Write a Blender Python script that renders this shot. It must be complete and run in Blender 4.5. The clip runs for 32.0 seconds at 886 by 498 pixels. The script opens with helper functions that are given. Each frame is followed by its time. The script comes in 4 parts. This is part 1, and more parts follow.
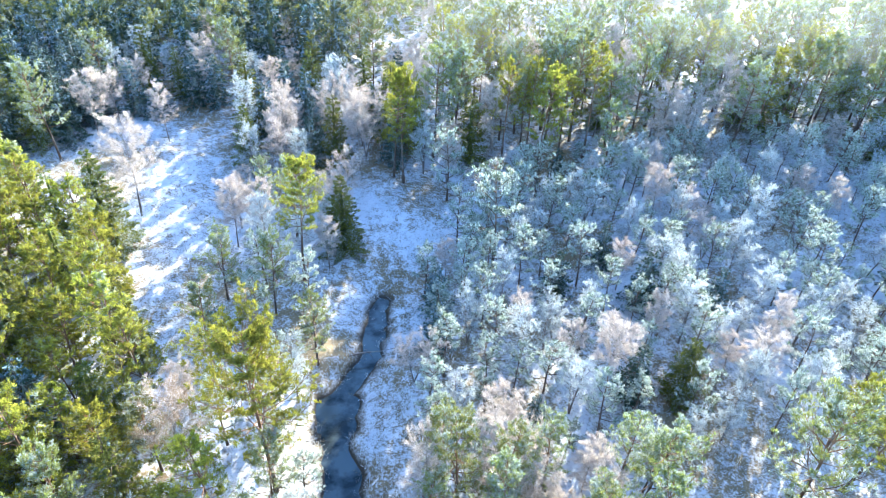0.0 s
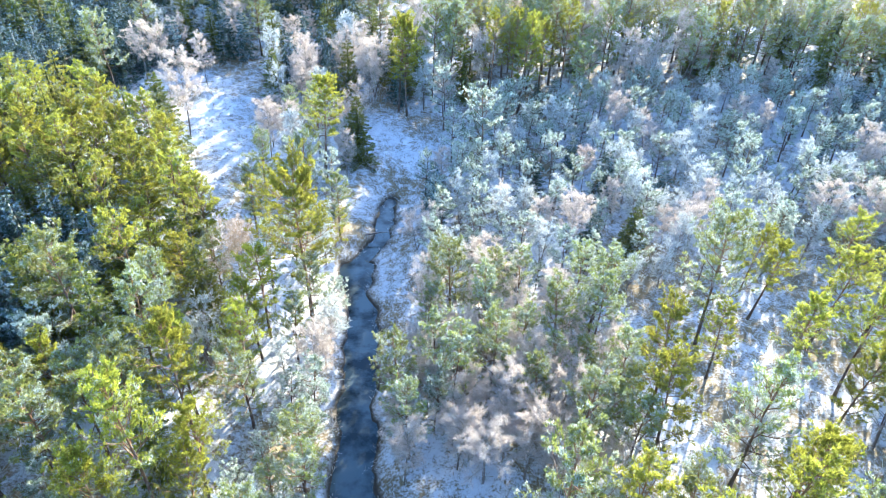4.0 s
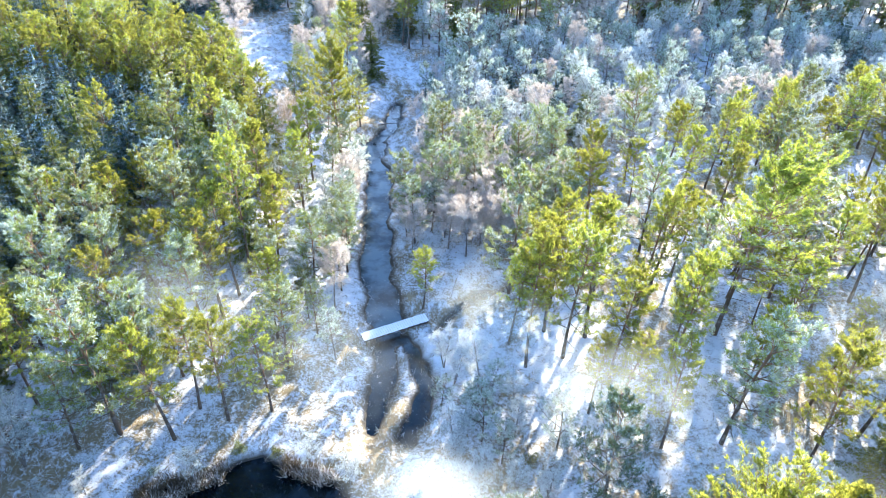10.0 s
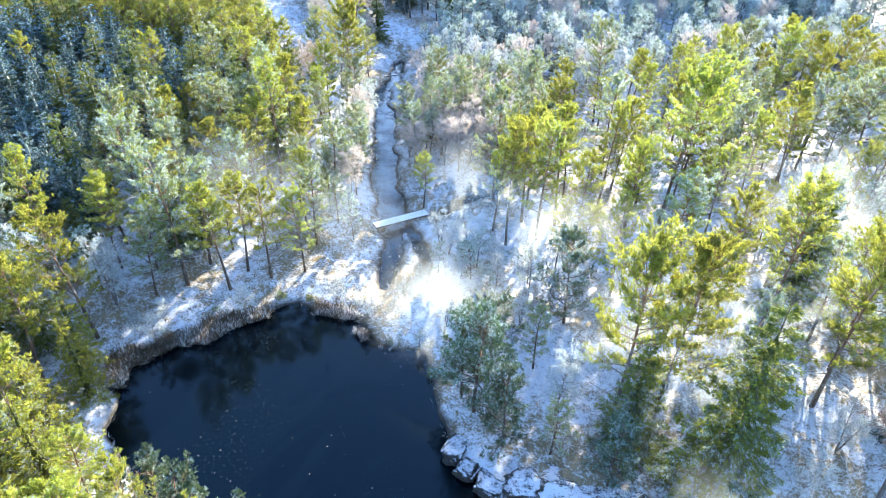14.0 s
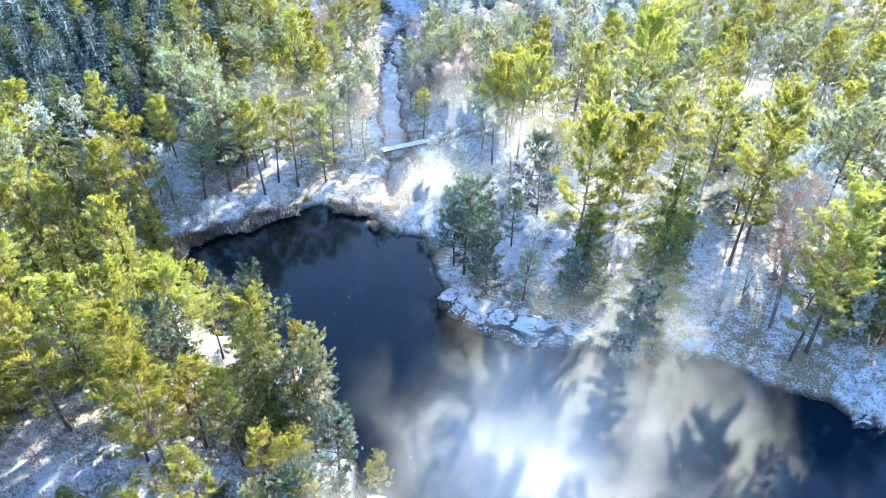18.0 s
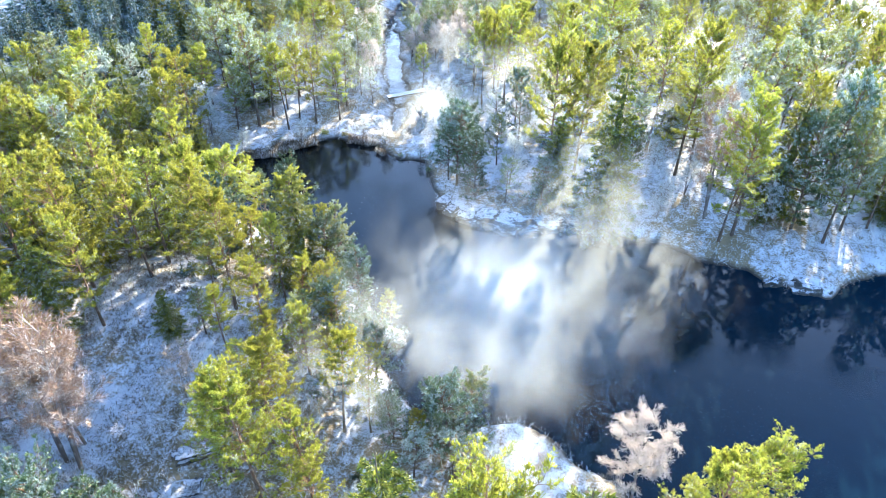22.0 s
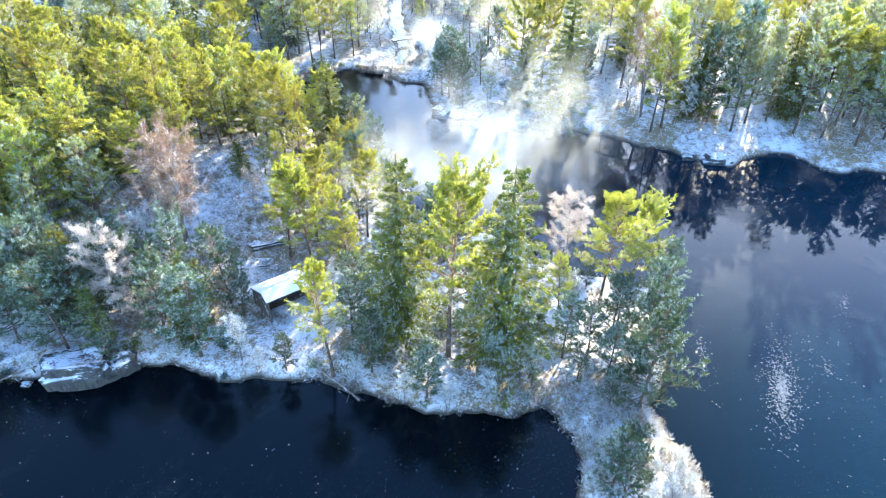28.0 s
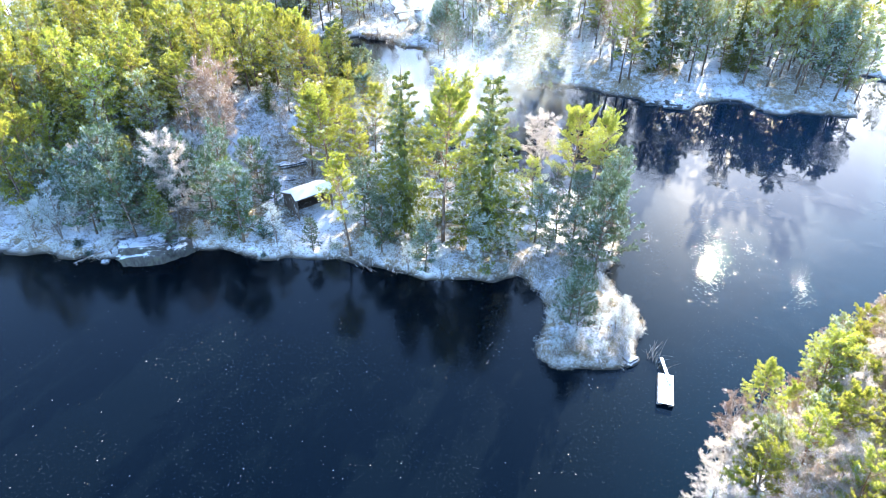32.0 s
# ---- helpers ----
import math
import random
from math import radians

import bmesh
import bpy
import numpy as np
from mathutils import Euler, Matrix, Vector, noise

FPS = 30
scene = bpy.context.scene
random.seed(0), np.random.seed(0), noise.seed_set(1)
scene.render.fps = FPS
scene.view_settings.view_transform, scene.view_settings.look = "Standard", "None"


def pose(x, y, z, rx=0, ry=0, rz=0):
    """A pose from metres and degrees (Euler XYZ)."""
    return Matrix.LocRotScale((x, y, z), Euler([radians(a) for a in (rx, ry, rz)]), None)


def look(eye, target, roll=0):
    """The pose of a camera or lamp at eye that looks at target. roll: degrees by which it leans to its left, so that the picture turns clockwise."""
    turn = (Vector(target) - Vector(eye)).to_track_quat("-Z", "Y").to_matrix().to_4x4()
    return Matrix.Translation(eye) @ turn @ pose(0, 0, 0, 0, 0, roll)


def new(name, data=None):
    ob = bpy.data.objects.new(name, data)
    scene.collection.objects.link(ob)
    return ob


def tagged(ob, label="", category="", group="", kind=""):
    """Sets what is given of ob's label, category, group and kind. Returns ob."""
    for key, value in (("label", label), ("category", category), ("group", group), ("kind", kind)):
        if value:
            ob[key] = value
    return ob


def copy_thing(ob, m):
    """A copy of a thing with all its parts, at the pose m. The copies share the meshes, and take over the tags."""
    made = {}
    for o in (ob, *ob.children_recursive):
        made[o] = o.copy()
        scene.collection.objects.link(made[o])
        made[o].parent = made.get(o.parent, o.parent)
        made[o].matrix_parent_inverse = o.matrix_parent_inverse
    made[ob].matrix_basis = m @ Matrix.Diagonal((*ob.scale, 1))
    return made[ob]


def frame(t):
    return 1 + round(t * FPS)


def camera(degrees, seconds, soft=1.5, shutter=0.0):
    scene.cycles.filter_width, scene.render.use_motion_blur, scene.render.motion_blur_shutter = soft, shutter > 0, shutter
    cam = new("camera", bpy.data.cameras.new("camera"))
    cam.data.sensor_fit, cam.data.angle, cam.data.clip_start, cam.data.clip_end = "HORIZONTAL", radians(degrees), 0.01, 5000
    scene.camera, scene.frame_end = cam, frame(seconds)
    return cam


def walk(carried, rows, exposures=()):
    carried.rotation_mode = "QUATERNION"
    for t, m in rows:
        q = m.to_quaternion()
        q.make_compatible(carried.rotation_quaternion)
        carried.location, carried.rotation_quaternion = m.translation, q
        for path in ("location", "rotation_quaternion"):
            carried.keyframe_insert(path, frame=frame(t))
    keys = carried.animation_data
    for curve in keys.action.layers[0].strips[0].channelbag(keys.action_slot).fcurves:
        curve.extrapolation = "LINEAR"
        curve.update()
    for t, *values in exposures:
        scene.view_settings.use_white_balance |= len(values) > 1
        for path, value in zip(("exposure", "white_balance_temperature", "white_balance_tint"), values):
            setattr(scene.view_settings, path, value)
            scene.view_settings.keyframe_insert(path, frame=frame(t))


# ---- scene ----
cam = camera(67.2, 32.0, soft=0.8)
scene.cycles.transparent_max_bounces = 24
# seconds, eye, target, roll
ROWS = [
    (0, (0.00, -0.00, 40.00), (1.90, 47.62, 3.55), 2.61),
    (4, (0.08, -16.70, 40.01), (1.98, 31.05, 3.73), 2.34),
    (8, (0.12, -33.34, 40.02), (2.03, 14.52, 3.88), 2.06),
    (12, (0.14, -49.93, 40.03), (2.05, -1.97, 4.03), 1.79),
    (16, (0.12, -66.46, 40.04), (2.04, -18.40, 4.17), 1.52),
    (20, (0.08, -82.93, 40.06), (2.01, -34.79, 4.29), 1.25),
    (24, (-0.00, -99.34, 40.07), (1.94, -51.13, 4.40), 0.98),
    (28, (-0.11, -115.70, 40.08), (1.85, -67.43, 4.49), 0.70),
    (32, (-0.26, -131.99, 40.09), (1.73, -83.67, 4.58), 0.43),
]
walk(cam, [(t, look(e, g, r)) for t, e, g, r in ROWS], exposures=[(0, 3.0, 5750, 10), (6, 3.05, 6000, 11), (19, 3.05, 6080, 13), (32, 3.42, 6250, 13)])

# ---- sky and sun: low winter sun ahead and to the right ----
SUN_AZ, SUN_EL = 27.5, 20.0
world = bpy.data.worlds.new("winter_sky")
scene.world = world
world.use_nodes = True
wn, wl = world.node_tree.nodes, world.node_tree.links
sky = wn.new("ShaderNodeTexSky")
sky.sky_type, sky.sun_disc = "NISHITA", False
sky.sun_elevation, sky.sun_rotation = radians(SUN_EL), radians(SUN_AZ)
sky.air_density, sky.dust_density, sky.ozone_density = 1.0, 0.6, 3.0
wl.new(sky.outputs[0], wn["Background"].inputs[0])
wn["Background"].inputs[1].default_value = 0.142
sun_data = bpy.data.lights.new("sun", "SUN")
sun_data.energy, sun_data.angle, sun_data.color = 4.0, radians(0.6), (1.0, 0.84, 0.58)
sun = new("sun", sun_data)
sun_from = Vector((math.sin(radians(SUN_AZ)) * math.cos(radians(SUN_EL)), math.cos(radians(SUN_AZ)) * math.cos(radians(SUN_EL)), math.sin(radians(SUN_EL))))
sun.matrix_world = look(sun_from * 300, (0, 0, 0))


# ---- materials ----
def material(name):
    m = bpy.data.materials.new(name)
    m.use_nodes = True
    n, l = m.node_tree.nodes, m.node_tree.links
    return m, n, l, n["Principled BSDF"]


def ramp(n, l, fac, stops):
    r = n.new("ShaderNodeValToRGB")
    while len(r.color_ramp.elements) < len(stops):
        r.color_ramp.elements.new(0.5)
    for e, (p, c) in zip(r.color_ramp.elements, stops):
        e.position, e.color = p, (*c, 1)
    l.new(fac, r.inputs[0])
    return r.outputs[0]


def noise_node(n, l, scale, detail=4, rough=0.55, coord="Object", vec=None):
    if vec is None:
        c = n.new("ShaderNodeTexCoord")
        vec = c.outputs[coord]
    t = n.new("ShaderNodeTexNoise")
    t.inputs["Scale"].default_value, t.inputs["Detail"].default_value, t.inputs["Roughness"].default_value = scale, detail, rough
    l.new(vec, t.inputs["Vector"])
    return t.outputs["Fac"]


def mixed(n, l, fac, a, b, kind="MIX"):
    m = n.new("ShaderNodeMix")
    m.data_type, m.blend_type = "RGBA", kind
    for sock, v in ((m.inputs[0], fac), (m.inputs[6], a), (m.inputs[7], b)):
        if isinstance(v, (int, float)):
            sock.default_value = v
        elif isinstance(v, tuple):
            sock.default_value = (*v, 1)
        else:
            l.new(v, sock)
    return m.outputs[2]


def math_node(n, l, op, a, b=0.0, clamp=False):
    m = n.new("ShaderNodeMath")
    m.operation, m.use_clamp = op, clamp
    for sock, v in ((m.inputs[0], a), (m.inputs[1], b)):
        if isinstance(v, (int, float)):
            sock.default_value = v
        else:
            l.new(v, sock)
    return m.outputs[0]


def bump(n, l, height, bsdf, strength, dist):
    b = n.new("ShaderNodeBump")
    b.inputs["Strength"].default_value, b.inputs["Distance"].default_value = strength, dist
    l.new(height, b.inputs["Height"])
    l.new(b.outputs[0], bsdf.inputs["Normal"])


def needle_material(name, dark, light, frost_amount, frost=(0.40, 0.48, 0.47), low=0.0, glow=0.32):
    """Needles or leaves, partly under hoarfrost. Frost grows in patches and, by 'low', towards the foot of the crown."""
    m, n, l, p = material(name)
    geo, info, tc = n.new("ShaderNodeNewGeometry"), n.new("ShaderNodeObjectInfo"), n.new("ShaderNodeTexCoord")
    rnd = geo.outputs["Random Per Island"]
    col = mixed(n, l, rnd, dark, light)
    hue = n.new("ShaderNodeHueSaturation")
    l.new(math_node(n, l, "MULTIPLY_ADD", info.outputs["Random"], 0.028), hue.inputs["Hue"])
    hue.inputs["Hue"].links[0].from_node.inputs[2].default_value = 0.487
    v = math_node(n, l, "MULTIPLY_ADD", info.outputs["Random"], 0.4)
    v.node.inputs[2].default_value = 0.8
    l.new(v, hue.inputs["Value"])
    l.new(col, hue.inputs["Color"])
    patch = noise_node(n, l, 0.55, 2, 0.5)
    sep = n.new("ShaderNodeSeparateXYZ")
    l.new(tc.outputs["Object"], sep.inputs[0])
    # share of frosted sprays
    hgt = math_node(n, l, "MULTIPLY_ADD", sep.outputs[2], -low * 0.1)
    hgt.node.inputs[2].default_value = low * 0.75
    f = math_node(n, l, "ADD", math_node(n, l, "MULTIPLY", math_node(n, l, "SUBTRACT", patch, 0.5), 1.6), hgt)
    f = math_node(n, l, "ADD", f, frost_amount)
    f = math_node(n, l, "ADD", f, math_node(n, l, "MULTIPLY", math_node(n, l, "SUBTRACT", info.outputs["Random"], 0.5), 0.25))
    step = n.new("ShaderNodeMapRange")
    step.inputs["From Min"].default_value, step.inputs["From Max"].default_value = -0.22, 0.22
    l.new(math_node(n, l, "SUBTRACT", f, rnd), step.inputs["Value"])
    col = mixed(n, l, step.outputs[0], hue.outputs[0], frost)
    # single needles: fine light and dark flecks
    fleck = noise_node(n, l, 13.0, 2, 0.6)
    col = mixed(n, l, 1.0, col, ramp(n, l, fleck, [(0.38, (0.58, 0.59, 0.60)), (0.60, (1.2, 1.18, 1.12))]), "MULTIPLY")
    bump(n, l, fleck, p, 0.9, 0.06)
    l.new(col, p.inputs["Base Color"])
    p.inputs["Roughness"].default_value = 0.65
    p.inputs["Specular IOR Level"].default_value = 0.25
    tr = n.new("ShaderNodeBsdfTranslucent")
    l.new(col, tr.inputs[0])
    mx = n.new("ShaderNodeMixShader")
    mx.inputs[0].default_value = glow
    l.new(p.outputs[0], mx.inputs[1])
    l.new(tr.outputs[0], mx.inputs[2])
    l.new(mx.outputs[0], n["Material Output"].inputs[0])
    return m


def bark_material(name, low_col, high_col, turn, frost=0.25):
    m, n, l, p = material(name)
    tc = n.new("ShaderNodeTexCoord")
    sep = n.new("ShaderNodeSeparateXYZ")
    l.new(tc.outputs["Object"], sep.inputs[0])
    mr = n.new("ShaderNodeMapRange")
    mr.inputs["From Min"].default_value, mr.inputs["From Max"].default_value = turn * 0.6, turn * 1.4
    l.new(sep.outputs[2], mr.inputs["Value"])
    col = mixed(n, l, mr.outputs[0], low_col, high_col)
    mp = n.new("ShaderNodeMapping")
    mp.inputs["Scale"].default_value = (9, 9, 1.8)
    l.new(tc.outputs["Object"], mp.inputs[0])
    grain = noise_node(n, l, 1.0, 5, 0.6, vec=mp.outputs[0])
    col = mixed(n, l, grain, col, tuple(c * 0.35 for c in low_col))
    hoar = ramp(n, l, noise_node(n, l, 1.7, 3), [(0.5, (0, 0, 0)), (0.72, (frost,) * 3)])
    col = mixed(n, l, hoar, col, (0.7, 0.75, 0.8))
    l.new(col, p.inputs["Base Color"])
    p.inputs["Roughness"].default_value = 0.9
    bump(n, l, grain, p, 0.6, 0.03)
    return m


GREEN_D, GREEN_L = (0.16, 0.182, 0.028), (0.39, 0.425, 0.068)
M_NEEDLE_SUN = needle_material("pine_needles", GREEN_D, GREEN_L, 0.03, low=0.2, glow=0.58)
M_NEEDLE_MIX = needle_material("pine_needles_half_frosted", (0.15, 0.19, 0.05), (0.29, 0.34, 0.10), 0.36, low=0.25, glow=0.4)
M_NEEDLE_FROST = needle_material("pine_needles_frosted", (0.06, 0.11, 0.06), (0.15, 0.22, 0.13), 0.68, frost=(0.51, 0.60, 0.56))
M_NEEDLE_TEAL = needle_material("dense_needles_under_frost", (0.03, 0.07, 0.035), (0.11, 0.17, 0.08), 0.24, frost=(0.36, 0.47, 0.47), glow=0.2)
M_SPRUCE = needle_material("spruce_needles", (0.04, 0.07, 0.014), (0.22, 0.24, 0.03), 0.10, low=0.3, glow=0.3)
# Frost kept sparse and blue: the spruce stand's shade is put into this colour.
M_SPRUCE_FROST = needle_material("spruce_needles_frosted_in_shade", (0.015, 0.045, 0.03), (0.05, 0.10, 0.06), 0.26, frost=(0.30, 0.43, 0.52), glow=0.15)
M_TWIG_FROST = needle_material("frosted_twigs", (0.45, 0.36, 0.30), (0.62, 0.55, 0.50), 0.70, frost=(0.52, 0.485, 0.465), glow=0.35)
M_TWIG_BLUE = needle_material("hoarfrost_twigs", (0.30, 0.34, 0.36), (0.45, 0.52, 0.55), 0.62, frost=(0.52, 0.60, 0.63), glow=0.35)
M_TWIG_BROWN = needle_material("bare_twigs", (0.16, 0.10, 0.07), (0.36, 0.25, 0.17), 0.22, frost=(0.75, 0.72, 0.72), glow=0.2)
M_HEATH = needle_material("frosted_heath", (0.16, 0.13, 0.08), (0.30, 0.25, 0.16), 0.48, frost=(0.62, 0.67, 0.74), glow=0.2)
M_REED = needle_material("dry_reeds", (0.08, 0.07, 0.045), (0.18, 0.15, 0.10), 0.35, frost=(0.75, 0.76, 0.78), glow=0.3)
# Core hulls: the shade inside a crown is put into these colours.
M_CORE_GREEN = needle_material("inner_shade_needles", (0.05, 0.065, 0.015), (0.10, 0.12, 0.028), -0.3, glow=0.15)
M_CORE_FROST = needle_material("inner_shade_needles_frosted", (0.06, 0.09, 0.045), (0.16, 0.19, 0.09), 0.15, frost=(0.36, 0.44, 0.43), glow=0.15)
M_BARK_PINE = bark_material("pine_bark", (0.11, 0.075, 0.05), (0.30, 0.16, 0.075), 5.5)
M_BARK_SPRUCE = bark_material("spruce_bark", (0.09, 0.065, 0.05), (0.13, 0.10, 0.075), 6.0)
M_BARK_BIRCH = bark_material("birch_bark", (0.20, 0.17, 0.15), (0.42, 0.37, 0.33), 3.0, frost=0.5)


def snow_ground():
    m, n, l, p = material("snowy_heath")
    tc = n.new("ShaderNodeTexCoord")
    sep = n.new("ShaderNodeSeparateXYZ")
    l.new(tc.outputs["Object"], sep.inputs[0])
    fine, mid, big = noise_node(n, l, 5.5, 6, 0.65), noise_node(n, l, 1.3, 4, 0.6), noise_node(n, l, 0.12, 3)
    heath = mixed(n, l, fine, (0.05, 0.045, 0.03), (0.27, 0.21, 0.11))
    s = math_node(n, l, "ADD", math_node(n, l, "MULTIPLY", fine, 0.55), math_node(n, l, "MULTIPLY", mid, 0.45))
    s = math_node(n, l, "ADD", s, math_node(n, l, "MULTIPLY", math_node(n, l, "SUBTRACT", big, 0.5), 0.6))
    cover = ramp(n, l, s, [(0.42, (0, 0, 0)), (0.56, (1, 1, 1))])
    wet = n.new("ShaderNodeMapRange")
    wet.inputs["From Min"].default_value, wet.inputs["From Max"].default_value = 0.08, 0.42
    l.new(sep.outputs[2], wet.inputs["Value"])
    cover2 = math_node(n, l, "MULTIPLY", cover, wet.outputs[0])
    peat = mixed(n, l, wet.outputs[0], (0.02, 0.016, 0.01), heath)
    col = mixed(n, l, cover2, peat, mixed(n, l, mid, (0.33, 0.37, 0.42), (0.51, 0.55, 0.59)))
    l.new(col, p.inputs["Base Color"])
    p.inputs["Roughness"].default_value = 0.8
    bump(n, l, s, p, 0.9, 0.12)
    return m


def water_material():
    m, n, l, p = material("lake_water")
    # thin frosted ice in the open eastern bay, reflected sky painted into its blue base; clear dark water elsewhere
    tc = n.new("ShaderNodeTexCoord")
    sep = n.new("ShaderNodeSeparateXYZ")
    l.new(tc.outputs["Object"], sep.inputs[0])
    east = n.new("ShaderNodeMapRange")
    east.interpolation_type = "SMOOTHSTEP"
    east.inputs["From Min"].default_value, east.inputs["From Max"].default_value = 6.0, 44.0
    l.new(sep.outputs[0], east.inputs["Value"])
    flow = noise_node(n, l, 0.5, 6, 0.65)
    bay_blue = math_node(n, l, "MULTIPLY", east.outputs[0], math_node(n, l, "ADD", math_node(n, l, "MULTIPLY", flow, 0.5), 0.5))
    deep = mixed(n, l, bay_blue, (0.0006, 0.0016, 0.003), (0.002, 0.015, 0.030))
    # specks of frost frozen into the surface, in drifts
    speck = ramp(n, l, noise_node(n, l, 4.2, 3, 0.7), [(0.61, (0, 0, 0)), (0.70, (1, 1, 1))])
    drift = ramp(n, l, noise_node(n, l, 0.09, 3, 0.6), [(0.42, (0, 0, 0)), (0.62, (0.5, 0.5, 0.5))])
    l.new(mixed(n, l, math_node(n, l, "MULTIPLY", speck, drift), deep, (0.05, 0.07, 0.09)), p.inputs["Base Color"])
    creek = n.new("ShaderNodeMapRange")
    creek.interpolation_type = "SMOOTHSTEP"
    creek.inputs["From Min"].default_value, creek.inputs["From Max"].default_value = -12.0, 2.0
    l.new(sep.outputs[1], creek.inputs["Value"])
    skin = math_node(n, l, "MULTIPLY", creek.outputs[0], ramp(n, l, noise_node(n, l, 0.35, 4, 0.6), [(0.40, (0.15, 0.15, 0.15)), (0.58, (1, 1, 1))]))
    base = p.inputs["Base Color"].links[0].from_socket
    l.new(mixed(n, l, skin, base, (0.055, 0.075, 0.085)), p.inputs["Base Color"])
    # IOR kept below water's 1.33 and varied by place, to dim reflected sky
    reflect_ior = n.new("ShaderNodeMapRange")
    reflect_ior.inputs["To Min"].default_value, reflect_ior.inputs["To Max"].default_value = 1.28, 1.20
    l.new(east.outputs[0], reflect_ior.inputs["Value"])
    l.new(math_node(n, l, "ADD", reflect_ior.outputs[0], math_node(n, l, "MULTIPLY", skin, 0.12)), p.inputs["IOR"])
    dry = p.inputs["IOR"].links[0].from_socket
    # reflections are tinted blue here, since the sky mirrors too pale
    p.inputs["Specular Tint"].default_value = (0.42, 0.78, 1.0, 1)
    gloss = n.new("ShaderNodeMapRange")
    gloss.inputs["To Min"].default_value, gloss.inputs["To Max"].default_value = 0.11, 0.012
    l.new(east.outputs[0], gloss.inputs["Value"])
    # the southern lake is dulled by a skin of ice; a lower IOR also darkens its sky reflection
    south = n.new("ShaderNodeMapRange")
    south.interpolation_type = "SMOOTHSTEP"
    for k, v in (("From Min", -66.0), ("From Max", -78.0), ("To Min", 0.0), ("To Max", 0.035)):
        south.inputs[k].default_value = v
    l.new(sep.outputs[1], south.inputs["Value"])
    dull = math_node(n, l, "MULTIPLY", south.outputs[0], math_node(n, l, "SUBTRACT", 1.0, east.outputs[0]))
    l.new(math_node(n, l, "ADD", gloss.outputs[0], dull), p.inputs["Roughness"])
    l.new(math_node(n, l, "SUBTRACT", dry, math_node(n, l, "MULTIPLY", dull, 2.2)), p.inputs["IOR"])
    # a weak rough coat added over the bay, to spread the low sun's glare
    l.new(math_node(n, l, "MULTIPLY", east.outputs[0], 0.06), p.inputs["Coat Weight"])
    p.inputs["Coat Roughness"].default_value, p.inputs["Coat IOR"].default_value = 0.3, 1.2
    # glittering spots of rough ice
    spots = ramp(n, l, noise_node(n, l, 0.16, 3, 0.5), [(0.52, (0, 0, 0)), (0.62, (1, 1, 1))])
    grit = math_node(n, l, "MULTIPLY", math_node(n, l, "MULTIPLY", spots, east.outputs[0]), noise_node(n, l, 7.0, 2, 0.5))
    swell = math_node(n, l, "ADD", math_node(n, l, "MULTIPLY", noise_node(n, l, 1.6, 4, 0.6), 0.03), math_node(n, l, "MULTIPLY", grit, 0.35))
    bump(n, l, swell, p, 1.0, 0.05)
    return m


def rock_material():
    m, n, l, p = material("lichened_granite")
    big, fine = noise_node(n, l, 2.2, 6, 0.65), noise_node(n, l, 24, 6, 0.65)
    tc = n.new("ShaderNodeTexCoord")
    mp = n.new("ShaderNodeMapping")
    mp.inputs["Scale"].default_value = (11, 11, 0.9)
    l.new(tc.outputs["Object"], mp.inputs[0])
    streak = noise_node(n, l, 1.0, 4, 0.6, vec=mp.outputs[0])
    col = mixed(n, l, fine, (0.018, 0.02, 0.02), (0.085, 0.085, 0.08))
    col = mixed(n, l, ramp(n, l, streak, [(0.42, (0, 0, 0)), (0.62, (0.8, 0.8, 0.8))]), col, (0.012, 0.013, 0.014))
    col = mixed(n, l, ramp(n, l, big, [(0.5, (0, 0, 0)), (0.7, (0.6, 0.6, 0.6))]), col, (0.06, 0.07, 0.035))
    geo = n.new("ShaderNodeNewGeometry")
    sep = n.new("ShaderNodeSeparateXYZ")
    l.new(geo.outputs["Normal"], sep.inputs[0])
    patch = math_node(n, l, "ADD", math_node(n, l, "MULTIPLY", math_node(n, l, "SUBTRACT", big, 0.5), 1.5), math_node(n, l, "MULTIPLY", math_node(n, l, "SUBTRACT", fine, 0.5), 1.2))
    cover = ramp(n, l, math_node(n, l, "ADD", sep.outputs[2], patch), [(0.80, (0, 0, 0)), (0.98, (1, 1, 1))])
    col = mixed(n, l, cover, col, (0.50, 0.54, 0.59))
    l.new(col, p.inputs["Base Color"])
    p.inputs["Roughness"].default_value = 0.85
    bump(n, l, math_node(n, l, "ADD", fine, streak), p, 0.9, 0.1)
    return m


def wood_material(name, a, b, frost):
    m, n, l, p = material(name)
    tc = n.new("ShaderNodeTexCoord")
    mp = n.new("ShaderNodeMapping")
    mp.inputs["Scale"].default_value = (1.5, 14, 14)
    l.new(tc.outputs["Object"], mp.inputs[0])
    g = noise_node(n, l, 1.0, 5, 0.6, vec=mp.outputs[0])
    col = mixed(n, l, g, a, b)
    f = ramp(n, l, noise_node(n, l, 2.2, 5, 0.6), [(0.62 - frost * 0.5, (0, 0, 0)), (0.80 - frost * 0.5, (1, 1, 1))])
    col = mixed(n, l, f, col, (0.64, 0.66, 0.69))
    l.new(col, p.inputs["Base Color"])
    p.inputs["Roughness"].default_value = 0.8
    bump(n, l, g, p, 0.4, 0.01)
    return m


M_SNOW, M_WATER, M_ROCK = snow_ground(), water_material(), rock_material()
M_PLANK = wood_material("frosted_plank", (0.22, 0.19, 0.15), (0.36, 0.31, 0.25), 1.0)
M_DARKWOOD = wood_material("weathered_dark_wood", (0.045, 0.035, 0.028), (0.11, 0.085, 0.065), 0.1)
